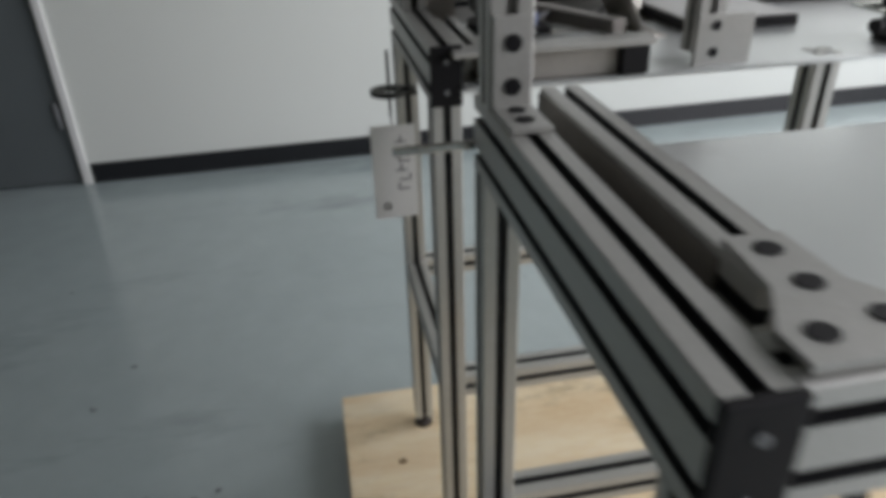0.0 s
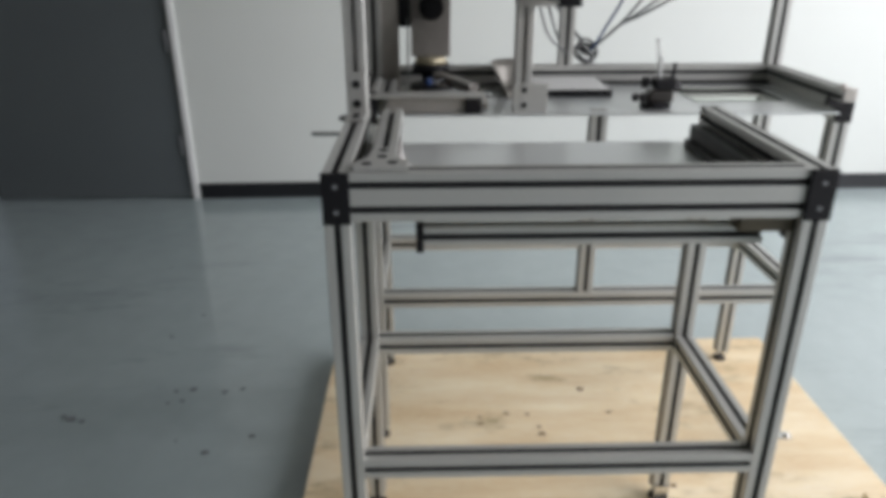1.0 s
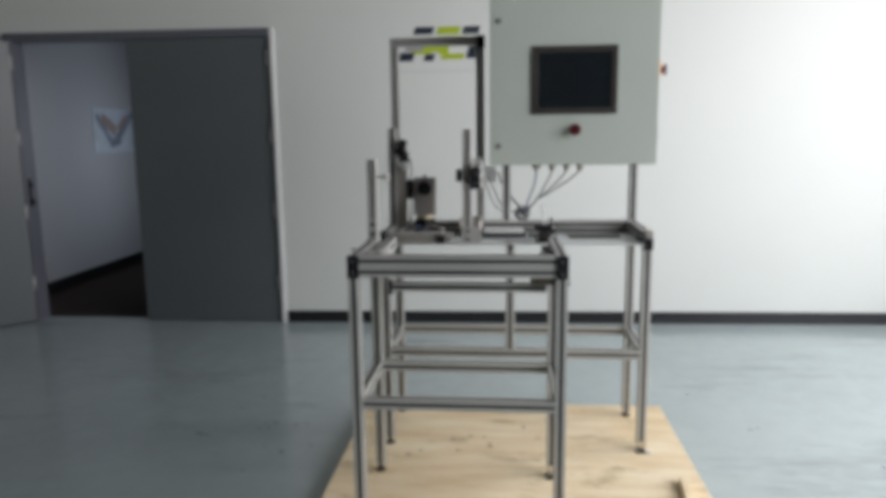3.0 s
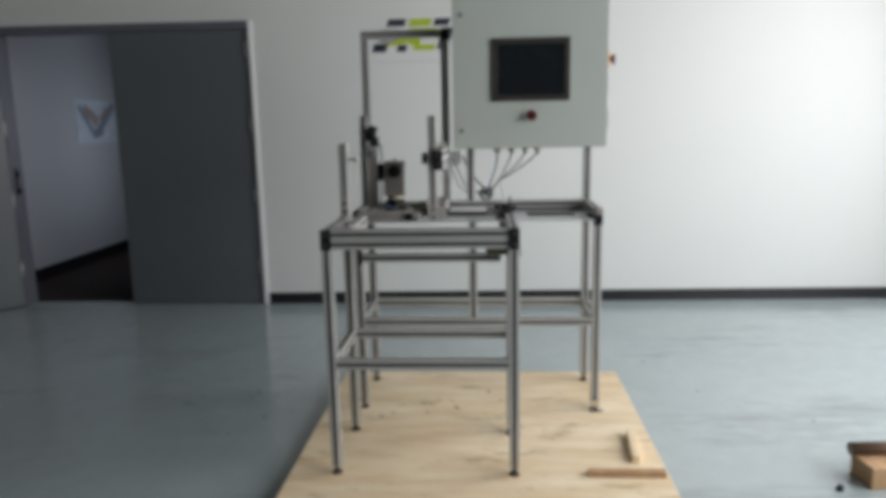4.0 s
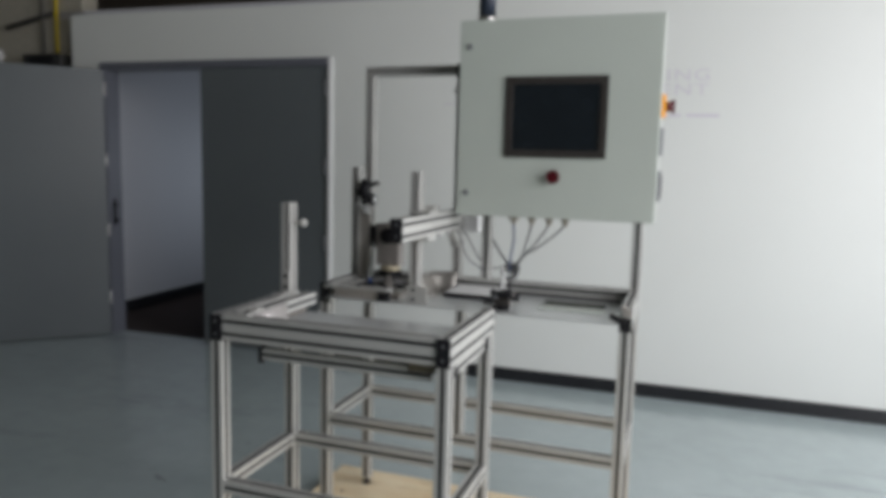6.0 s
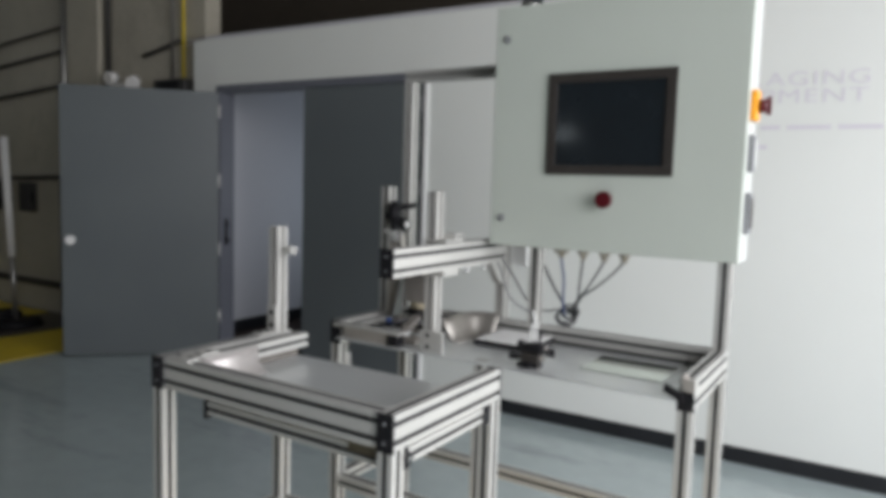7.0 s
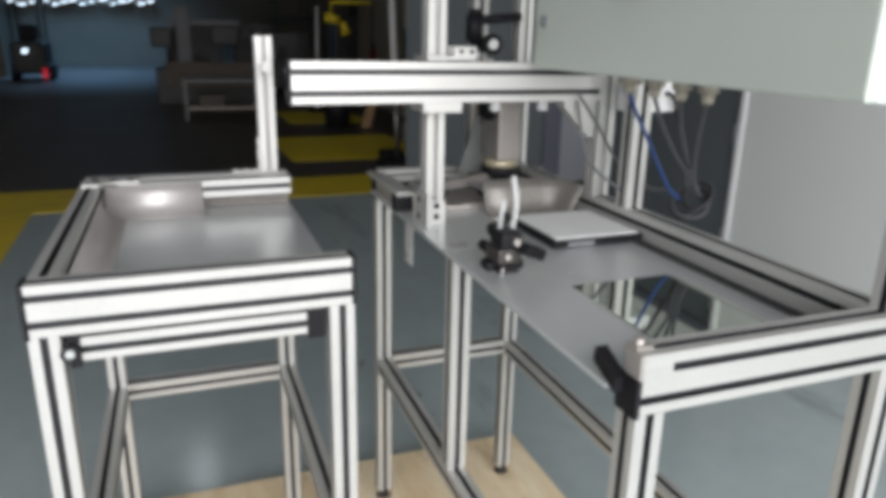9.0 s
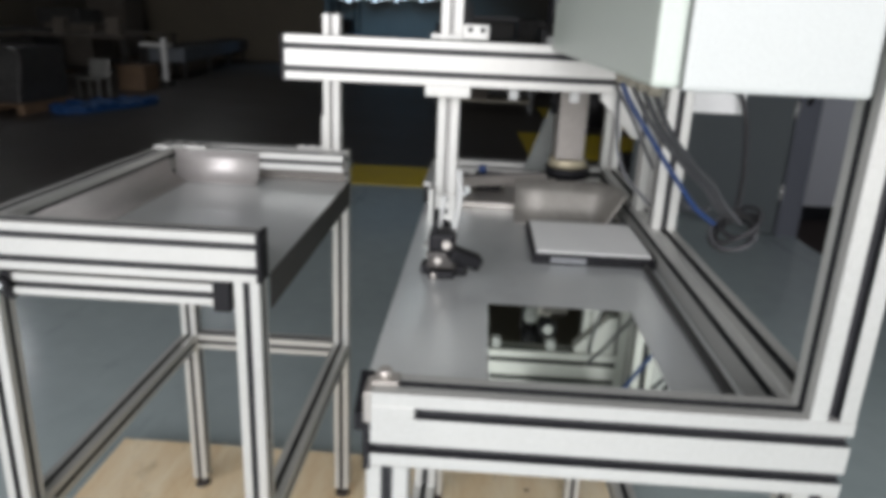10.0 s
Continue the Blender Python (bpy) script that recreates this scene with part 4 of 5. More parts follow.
part("fin", prism(bmesh.new(), o, -0.002, 0.002, Matrix.Translation((0.47, 1.398, DK + 0.045)) @ Matrix.Rotation(-math.pi / 2, 4, 'Z') @ Matrix.Rotation(math.pi / 2, 4, 'X')), FIN, du, "slanted dull steel fin")
part("loop_bolt", rd((0.528, 1.43, 1.226), (0.528, 1.43, 1.238), 0.008), CHROME, du)

ac = thing("air_actuator", (0.52, 1.17, DK), "low steel air actuator with black ends", "actuator")
part("body", bx((0.425, 1.145, DK + 0.001), (0.604, 1.190, DK + 0.034), 0.003), STEEL_TAN, ac, "smooth steel cylinder body")
part("end_block", bx((0.604, 1.132, DK + 0.001), (0.640, 1.172, DK + 0.036), 0.002), CAP, ac, "black end block")
part("top_bar", bx((0.39, 1.132, DK + 0.037), (0.648, 1.168, DK + 0.045), 0.001), ALU, ac, "flat aluminium top bar")
bm = bx((-0.012, -0.10, 0), (0.012, 0.10, 0.02), 0.002)
bmesh.ops.transform(bm, matrix=Matrix.Translation((0.585, 1.29, DK + 0.036)) @ Matrix.Rotation(radians(24), 4, 'Z'), verts=bm.verts)
part("link_bar", bm, CASE, ac, "grey-brown slanted link bar")
profile("cross_bar", (0.404, 1.18, DK + 0.001), (0.442, 1.38, DK + 0.039), "y", ac)
part("slide_plate", bx((0.448, 1.20, DK + 0.001), (0.66, 1.36, DK + 0.012), 0.001), STEEL_TAN, ac, "flat steel slide plate")
bm = rd((0.50, 1.215, DK + 0.030), (0.63, 1.215, DK + 0.030), 0.010, 16)
rod(bm, (0.63, 1.215, DK + 0.030), (0.67, 1.215, DK + 0.030), 0.004, 10)
part("cylinder", bm, STEEL, ac)
part("valve", bx((0.500, 1.235, DK + 0.012), (0.545, 1.29, DK + 0.045), 0.003), CAP, ac, "black valve block")
part("fitting", rd((0.522, 1.25, DK + 0.045), (0.522, 1.25, DK + 0.062), 0.008), BLUE, ac, "blue push-in fitting")
for k, m in enumerate((CABLE, CABLE_DARK, GLAND, CABLE, CABLE_DARK)):
    u = 0.016 * k
    pts = [(0.522 - 0.005 * k, 1.26 + u, DK + 0.040 - 0.004 * k), (0.56 + 0.01 * k, 1.30 + u, DK + 0.050 - 0.006 * k), (0.63 + 0.012 * k, 1.37 + 0.6 * u, DK + 0.030 - 0.003 * k),
           (0.67 + 0.01 * k, 1.44 + 0.4 * u, DK + 0.012), (0.735, 1.500 + 0.3 * u, DK + 0.008)]
    part("hose", tube(bmesh.new(), pts, 0.004, 8, 8), m, ac)

# ---- control box ----
BX0, BX1, BY0, BY1, BZ0, BZ1 = 0.826, 1.542, 1.348, 1.495, 1.280, 1.988
for x in (0.880, AX1 - MOD):
    z0, lo_y = AZ, AY1 - MOD
    po = thing("support_post", (x + MOD / 2, lo_y + MOD / 2, z0), "slotted aluminium post carrying the control box", "post", "control box posts")
    profile("post", (x, lo_y, z0), (x + MOD, lo_y + MOD, 1.93), "z", po)
    part("mount", bx((x - 0.006, BY1, 1.34), (x + MOD + 0.006, lo_y - 0.0005, 1.37), 0.001), BOXSIDE, po)
    part("mount", bx((x - 0.006, BY1, 1.86), (x + MOD + 0.006, lo_y - 0.0005, 1.89), 0.001), BOXSIDE, po)

cb = thing("control_box", ((BX0 + BX1) / 2, 1.42, BZ0), "large pale green-white electrical control box with dark screen", "control box")
part("body", bx((BX0 + 0.004, BY0 + 0.022, BZ0), (BX1 - 0.004, BY1, BZ1), 0.004), BOXSIDE, cb, "white powder-coated steel case")
dr = part("door", bx((BX0, BY0, BZ0 + 0.002), (BX1, BY0 + 0.019, BZ1 - 0.002), 0.004), BOXPAINT, cb, "pale green-white door panel")
for z in (1.365, 1.891):
    bm = rd((0.864, BY0 - 0.004, z), (0.864, BY0 + 0.001, z), 0.011, 20)
    box(bm, (0.861, BY0 - 0.006, z - 0.006), (0.867, BY0 - 0.004, z + 0.006))
    part("latch", bm, GREY, dr, "small grey quarter-turn latch")
# screen
sx0, sx1, sz0, sz1, bw = 1.005, 1.367, 1.498, 1.783, 0.027
bm = bmesh.new()
for lo, hi in (((sx0, BY0 - 0.008, sz0), (sx1, BY0, sz0 + bw)), ((sx0, BY0 - 0.008, sz1 - bw), (sx1, BY0, sz1)),
               ((sx0, BY0 - 0.008, sz0 + bw), (sx0 + bw, BY0, sz1 - bw)), ((sx1 - bw, BY0 - 0.008, sz0 + bw), (sx1, BY0, sz1 - bw))):
    box(bm, lo, hi, 0.0015)
bz = part("bezel", bm, BEZEL, dr, "dark bronze screen bezel")
part("screen", bx((sx0 + bw, BY0 - 0.004, sz0 + bw), (sx1 - bw, BY0 - 0.001, sz1 - bw)), SCREEN, dr, "dark glossy touch screen, switched off")
# emergency stop
bm = rd((1.190, BY0, 1.431), (1.190, BY0 - 0.012, 1.431), 0.014, 24)
part("stop_button_base", bm, BEZEL, dr)
bm = rd((1.190, BY0 - 0.012, 1.431), (1.190, BY0 - 0.024, 1.431), 0.012, 20)
rod(bm, (1.190, BY0 - 0.024, 1.431), (1.190, BY0 - 0.034, 1.431), 0.025, 28, 0.022)
part("stop_button", bm, RED, dr, "red mushroom emergency stop button")
# side face: disconnect and outlets
bm = bx((BX1 - 0.004, 1.388, 1.645), (BX1 + 0.012, 1.448, 1.722), 0.004)
dc = part("disconnect_plate", bm, ORANGE, cb, "orange disconnect plate")
bm = rd((BX1 + 0.012, 1.418, 1.683), (BX1 + 0.034, 1.418, 1.683), 0.017, 20)
box(bm, (BX1 + 0.030, 1.412, 1.660), (BX1 + 0.042, 1.424, 1.706), 0.003)
part("rotary_knob", bm, RED, dc, "red rotary switch knob")
for z0, z1 in ((1.515, 1.61), (1.356, 1.462)):
    pl = part("outlet_plate", bx((BX1 - 0.004, 1.400, z0), (BX1 + 0.010, 1.445, z1), 0.003), GREY, cb, "grey outlet cover")
    part("outlet_face", bx((BX1 + 0.010, 1.408, z0 + 0.014), (BX1 + 0.013, 1.437, z1 - 0.014), 0.001), BEZEL if z0 < 1.5 else BOXSIDE, pl)
# cable glands and cables
GL = [1.031, 1.100, 1.165, 1.224]
for k, x in enumerate(GL):
    bm = rd((x, 1.428, BZ0), (x, 1.428, BZ0 - 0.014), 0.016 if k else 0.022, 6)
    rod(bm, (x, 1.428, BZ0 - 0.014), (x, 1.428, BZ0 - 0.030), 0.011, 14, 0.008)
    part("cable_gland", bm, GLAND, cb, "tan cable gland")
hub = Vector((0.975, 1.632, 1.040))
meet = Vector((1.045, 1.556, 1.107))
for k, x in enumerate(GL):
    top = Vector((x, 1.428, BZ0 - 0.028))
    if k == 0:
        pts = [top, (1.029, 1.442, 1.225), (1.022, 1.477, 1.178), (1.004, 1.520, 1.124), (0.988, 1.566, 1.070), (0.980, 1.60, 1.045)]
    else:
        low = meet + Vector((0.006 * (k - 2), 0.003 * k, 0.004 * k))
        way = low - top
        pts = [top, top + way * 0.3 + Vector((0, -0.004, -0.008)), top + way * 0.72 + Vector((0, -0.003, -0.006)), low, low + Vector((-0.028, 0.030, -0.034)), hub + Vector((0.012 * k - 0.01, 0.0, 0.012))]
    solid("power_cable", tube(bmesh.new(), pts, 0.0034 if k else 0.0037, 8, 8), (BLUE, CABLE_MID, CABLE_MID, CABLE_MID)[k],
          "blue air line from the control box" if k == 0 else "dark grey cable running down from the control box", "cable", "control box cables")
cc = thing("cable_coil", tuple(hub - Vector((0, 0, 0.055))), "black coiled cable bundle leaning on the rear rail", "cable")
rnd = random.Random(5)
for k in range(5):
    bm = ring(bmesh.new(), hub + Vector((0.003 * k - 0.006, 0.002 * k, -0.014 + 0.006 * k)),
              (0.32 + rnd.uniform(-0.3, 0.3), -0.55 + rnd.uniform(-0.3, 0.3), 0.75), 0.029 + rnd.uniform(-0.006, 0.005), 0.0036)
    part("turn", bm, CABLE_MID if k == 1 else CABLE_DARK, cc)
tube(bm := bmesh.new(), [(0.812, 1.462, 1.228), (0.835, 1.49, 1.18), (0.875, 1.535, 1.09), (0.92, 1.575, 1.055), (0.95, 1.60, 1.06)], 0.0032, 8, 8)
solid("air_hose", bm, CABLE_MID, "grey air hose hanging from the arm to the coil", "hose")
tube(bm := bmesh.new(), [(0.745, 1.49, 1.28), (0.80, 1.47, 1.20), (0.84, 1.48, 1.10), (0.90, 1.52, 1.05)], 0.003, 8, 8)
solid("sensor_cable", bm, CABLE, "thin grey sensor cable draped from the arm", "cable")
tube(bm := bmesh.new(), [(0.851, 1.64, 1.235), (0.862, 1.652, 1.225), (0.880, 1.660, 1.18), (0.918, 1.654, 1.12), (0.965, 1.636, 1.066)], 0.0045, 8, 8)
solid("rear_cable", bm, CABLE_DARK, "black cable looping behind the rear rail", "cable")
# stack light
st = thing("signal_tower", (0.905, 1.42, BZ1), "dark blue signal tower with a bright chrome base", "signal light")
part("base", rd((0.905, 1.42, BZ1), (0.905, 1.42, BZ1 + 0.022), 0.036, 28, 0.032), CHROME, st)
part("body", rd((0.905, 1.42, BZ1 + 0.022), (0.905, 1.42, BZ1 + 0.17), 0.031, 28), NAVY, st)
part("lens", rd((0.905, 1.42, BZ1 + 0.17), (0.905, 1.42, BZ1 + 0.23), 0.031, 28), GREY, st)
part("cap", rd((0.905, 1.42, BZ1 + 0.23), (0.905, 1.42, BZ1 + 0.245), 0.031, 28, 0.02), CAP, st)

# ---- scraps on the base and on the floor ----
solid("wood_stick", bx((1.36, 0.505, PZ), (1.655, 0.535, PZ + 0.022), 0.003), TIMBER, "short pale timber offcut lying on the plywood", "wood offcut", "wood offcuts")
bm = bx((-0.015, -0.13, 0), (0.015, 0.13, 0.03), 0.003)
bmesh.ops.transform(bm, matrix=Matrix.Translation((1.575, 0.75, PZ)) @ Matrix.Rotation(radians(-6), 4, 'Z'), verts=bm.verts)
solid("wood_stick", bm, PLY, "pale timber batten lying near the plywood edge", "wood offcut", "wood offcuts")
bm = bx((-0.17, -0.07, 0), (0.17, 0.07, 0.085), 0.004)
bmesh.ops.transform(bm, matrix=Matrix.Translation((2.59, 0.63, 0)) @ Matrix.Rotation(radians(5), 4, 'Z'), verts=bm.verts)
solid("wood_block", bm, TIMBER, "brown timber block lying on the floor", "wood block")
solid("wood_pole", rd((2.40, 0.665, 0.1102), (2.77, 0.695, 0.1102), 0.0252, 16), TIMBER_DARK, "dark round pole resting on the timber block", "wood pole")
bm = rd((2.31, 0.54, 0), (2.31, 0.54, 0.018), 0.014, 6)
rod(bm, (2.31, 0.54, 0.018), (2.31, 0.54, 0.024), 0.009, 16)
solid("loose_nut", bm, NAVY, "small dark blue nut lying on the floor", "nut")
rnd = random.Random(11)
spots = [(rnd.uniform(-3.2, 3.2), rnd.uniform(-0.6, 3.0), rnd.uniform(0.003, 0.009)) for k in range(24)]
spots = [p for p in spots if not (0.1 < p[0] < 1.75 and p[1] < 1.8)]
spots += [(-0.43, 1.83, 0.011), (-0.36, 1.995, 0.012), (-0.088, 1.49, 0.012), (-0.247, 1.49, 0.016), (-0.144, 1.474, 0.014), (-0.30, 1.48, 0.010),
          (-0.118, 1.176, 0.018), (-0.005, 1.247, 0.012), (-0.57, 1.34, 0.022), (-0.60, 1.355, 0.014), (-0.535, 1.33, 0.013), (-0.264, 1.427, 0.012),
          (2.07, 1.545, 0.014), (2.11, 1.56, 0.010), (1.89, 2.0, 0.013), (2.497, 1.18, 0.011)]
for x, y, r in spots:
    r *= 0.65
    o = [(x + r * rnd.uniform(0.5, 1.4) * math.cos(a), y + 0.7 * r * rnd.uniform(0.5, 1.4) * math.sin(a)) for a in (2 * math.pi * i / 9 for i in range(9))]
    solid("debris", prism(bmesh.new(), o, 0.0, 0.003), SPECK, "small dark speck of dirt on the floor", "dirt", "floor dirt")
for x, y, r in ((0.66, 1.21, 0.011), (0.83, 1.16, 0.013), (0.69, 1.11, 0.010), (0.98, 1.37, 0.018), (0.74, 1.256, 0.010), (0.825, 1.19, 0.009), (0.66, 1.237, 0.009),
                (1.04, 1.255, 0.011), (0.32, 1.43, 0.012), (0.48, 1.06, 0.012), (0.80, 1.25, 0.010), (0.53, 1.10, 0.009), (1.13, 0.945, 0.012)):
    r *= 0.8
    o = [(x + r * rnd.uniform(0.5, 1.4) * math.cos(a), y + 0.6 * r * rnd.uniform(0.5, 1.4) * math.sin(a)) for a in (2 * math.pi * i / 9 for i in range(9))]
    solid("debris", prism(bmesh.new(), o, PZ, PZ + 0.002), CHIP, "small brown chip lying on the plywood", "chip", "plywood chips")

# ---- the dim hall beyond ----
STANDING = set(scene.objects)
cw = thing("wall_conduits", (-5.4, 3.34, 1.3), "dark and galvanised conduits fixed to the beige wall", "conduit")
for a, b, radius, m in (((-6.6, 3.315, 2.54), (-5.1, 3.315, 2.66), 0.020, DARKSTEEL), ((-6.6, 3.315, 2.22), (-5.15, 3.315, 2.32), 0.022, DARKSTEEL),
                        ((-6.6, 3.315, 2.77), (-4.9, 3.315, 2.91), 0.016, DARKSTEEL), ((-6.62, 3.315, 1.37), (-5.25, 3.315, 1.41), 0.022, DARKSTEEL),
                        ((-3.9, 3.315, 2.52), (-3.4, 3.315, 2.62), 0.020, DARKSTEEL), ((-5.16, 3.30, 1.40), (-5.08, 3.30, 3.4), 0.034, CONDUIT),
                        ((-5.2, 3.305, 0.0), (-5.2, 3.305, 1.40), 0.030, DARKSTEEL), ((-4.42, 3.31, 2.1), (-4.42, 3.31, 5.4), 0.028, DARKSTEEL),
                        ((-3.50, 3.31, 2.28), (-3.50, 3.31, 5.4), 0.013, CONDUIT), ((-3.36, 3.31, 2.28), (-3.36, 3.31, 5.4), 0.013, YELPAINT)):
    part("pipe", rd(a, b, radius, 12), m, cw)
part("lower_rail", bx((-6.6, 3.31, 0.26), (-5.3, 3.339, 0.33), 0.004), DARKSTEEL, cw)
solid("wall_column", bx((-5.0, 3.26, 0.0), (-4.5, 3.339, 5.4), 0.006), BEIGE, "drab boxed-in column against the beige wall", "column", kind="structure")
for x in (-6.29, -5.82):
    eb = thing("switch_box", (x, 3.30, 1.04), "dark electrical switch box on the beige wall", "switch box", "switch boxes")
    part("case", bx((x - 0.10, 3.25, 1.04), (x + 0.10, 3.338, 1.345), 0.006), DARKSTEEL, eb)
    part("lever", bx((x + 0.10, 3.27, 1.14), (x + 0.12, 3.29, 1.24), 0.003), CAP, eb)
el = thing("emergency_light", (-4.12, 3.3, 2.2), "pale emergency light with two heads", "lamp")
part("case", bx((-4.32, 3.25, 2.19), (-4.0, 3.339, 2.29), 0.008), TRIM, el)
part("head", rd((-4.22, 3.25, 2.34), (-4.22, 3.17, 2.32), 0.05, 18, 0.06), TRIM, el)
part("head", rd((-3.94, 3.26, 2.30), (-3.90, 3.18, 2.26), 0.05, 18, 0.06), TRIM, el)
jb = thing("junction_box", (-3.4, 3.3, 2.16), "dark junction box below hanging conduits", "junction box")
part("case", bx((-3.62, 3.2, 2.18), (-3.22, 3.339, 2.28), 0.008), DARKSTEEL, jb)
part("cover", bx((-3.55, 3.192, 2.195), (-3.29, 3.2, 2.265), 0.003), CAP, jb)
set_askew(STANDING)

sp = thing("leaning_post", (-5.09, 2.85, 0), "pale steel sign post in a black base", "post", "sign posts")
part("pole", rd((-5.09, 2.85, 0.05), (-5.065, 2.815, 0.74), 0.024, 14), CONDUIT, sp)
part("sleeve", rd((-5.068, 2.818, 0.66), (-5.03, 2.76, 1.77), 0.034, 14), TRIM, sp)
bm = rd((-5.09, 2.85, 0), (-5.09, 2.85, 0.06), 0.24, 24, 0.20)
box(bm, (-5.35, 2.70, 0), (-5.12, 2.94, 0.13), 0.03)
part("base", bm, CAP, sp, "black rubber base")
sp = thing("leaning_post", (-10.3, 2.95, 0), "pale steel sign post standing in the aisle", "post", "sign posts")
part("pole", rd((-10.3, 2.95, 0.04), (-10.3, 2.99, 1.74), 0.024, 14), TRIM, sp)
part("base", rd((-10.3, 2.95, 0), (-10.3, 2.95, 0.04), 0.18, 24), CAP, sp)

bn = thing("trash_bin", (-8.2, 2.86, 0), "black plastic trash bin beside the wall", "bin")
part("body", rd((-8.2, 2.86, 0), (-8.2, 2.86, 0.60), 0.17, 28, 0.22), BIN, bn)
part("rim", ring(bmesh.new(), (-8.2, 2.86, 0.60), (0, 0, 1), 0.22, 0.016), BIN, bn)

sh = thing("safety_shower", (-8.25, 3.3, 0), "yellow emergency shower arm with two yellow heads", "safety shower")
part("riser", rd((-8.25, 3.40, 0), (-8.25, 3.40, 1.77), 0.022, 12), DARKSTEEL, sh)
part("arm", rd((-8.25, 3.40, 1.74), (-8.25, 2.80, 1.73), 0.022, 12), YELPAINT, sh)
bm = rd((-8.25, 2.81, 1.73), (-8.25, 2.81, 1.53), 0.012, 10)
rod(bm, (-8.25, 2.73, 1.53), (-8.20, 2.91, 1.49), 0.075, 18, 0.055)
part("shower_head", bm, YELPAINT, sh)
bm = rd((-8.25, 2.97, 1.48), (-8.25, 3.02, 1.30), 0.04, 18, 0.075)
part("eyewash_bowl", bm, YELPAINT, sh)
bm = bx((-8.22, 3.34, 0.0), (-8.10, 3.41, 0.62), 0.01)
part("pedestal", bm, DARKSTEEL, sh)
ex = thing("fire_extinguisher", (-8.05, 3.36, 0.6), "dark red fire extinguisher hung beside the shower", "extinguisher")
part("cylinder", rd((-8.05, 3.36, 0.63), (-8.05, 3.36, 1.1), 0.06, 20, 0.055), RED, ex)
part("valve", bx((-8.08, 3.33, 1.1), (-8.02, 3.39, 1.18), 0.005), CAP, ex)
part("bracket", bx((-8.24, 3.355, 0.85), (-8.1, 3.40, 0.89), 0.003), DARKSTEEL, ex)
bm = bx((-0.02, -0.07, 0), (0.02, 0.07, 0.62), 0.004)
bmesh.ops.transform(bm, matrix=Matrix.Translation((-7.98, 3.22, 0.0)) @ Matrix.Rotation(radians(-16), 4, 'X'), verts=bm.verts)
for v in bm.verts:
    v.co.z = max(v.co.z, 0.0)
solid("plank", bm, TIMBER, "brown timber plank leaning beside the bin", "plank")


def cart(x0, x1, y0, y1, h, label):
    c = thing("shop_cart", ((x0 + x1) / 2, (y0 + y1) / 2, 0), label, "cart", "shop carts")
    part("lower_shelf", bx((x0, y0, 0.16), (x1, y1, 0.2), 0.004), GLAND, c, "tan board shelf")
    part("top_shelf", bx((x0, y0, h - 0.04), (x1, y1, h), 0.004), GREY, c)
    for x in (x0, x1 - 0.04):
        for y in (y0, y1 - 0.04):
            part("leg", bx((x, y, 0.0), (x + 0.04, y + 0.04, h - 0.04), 0.003), GREY, c)
    return c


cart(-9.9, -9.3, 0.78, 2.06, 0.61, "grey steel two-shelf shop cart with a tan lower shelf")
solid("carton", bx((-9.7, 1.0, 0.201), (-9.35, 1.35, 0.38), 0.004), CRATE, "brown carton on the cart's lower shelf", "carton", "cartons")


def pallet_load(x, y, w, d, h, m, label):
    p = thing("pallet_load", (x, y, 0), label, "pallet load", "pallet loads")
    for k in range(3):
        part("runner", bx((x - w / 2, y - d / 2 + k * (d - 0.1) / 2, 0), (x + w / 2, y - d / 2 + 0.1 + k * (d - 0.1) / 2, 0.1)), TIMBER_DARK, p)
    part("deck", bx((x - w / 2, y - d / 2, 0.1), (x + w / 2, y + d / 2, 0.125), 0.003), TIMBER_DARK, p)
    bm = bx((x - w / 2 + 0.04, y - d / 2 + 0.04, 0.125), (x + w / 2 - 0.04, y + d / 2 - 0.04, h), 0.03)
    bmesh.ops.subdivide_edges(bm, edges=bm.edges[:], cuts=3, use_grid_fill=True)
    for v in bm.verts:
        v.co += 0.035 * noise.noise_vector(v.co * 2.3)
        v.co.z = max(v.co.z, 0.125)
    part("load", bm, m, p)
    return p


rnd = random.Random(3)
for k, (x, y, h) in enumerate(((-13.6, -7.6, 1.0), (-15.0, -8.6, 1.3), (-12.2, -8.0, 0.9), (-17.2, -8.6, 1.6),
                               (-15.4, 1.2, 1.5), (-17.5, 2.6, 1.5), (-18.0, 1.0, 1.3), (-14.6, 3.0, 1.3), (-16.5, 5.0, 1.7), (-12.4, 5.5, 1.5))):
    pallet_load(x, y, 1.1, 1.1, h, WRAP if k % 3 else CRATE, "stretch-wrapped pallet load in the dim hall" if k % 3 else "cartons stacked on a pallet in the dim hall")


def bench(x, y, w, d, label):
    b = thing("work_bench", (x, y, 0), label, "work bench", "work benches")
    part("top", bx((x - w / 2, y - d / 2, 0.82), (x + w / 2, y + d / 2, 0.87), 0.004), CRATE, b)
    for sx in (-1, 1):
        for sy in (-1, 1):
            part("leg", bx((x + sx * (w / 2 - 0.06) - 0.03, y + sy * (d / 2 - 0.06) - 0.03, 0), (x + sx * (w / 2 - 0.06) + 0.03, y + sy * (d / 2 - 0.06) + 0.03, 0.82)), DARKSTEEL, b)
    part("shelf", bx((x - w / 2 + 0.06, y - d / 2 + 0.06, 0.25), (x + w / 2 - 0.06, y + d / 2 - 0.06, 0.28), 0.003), DARKSTEEL, b)
    return b


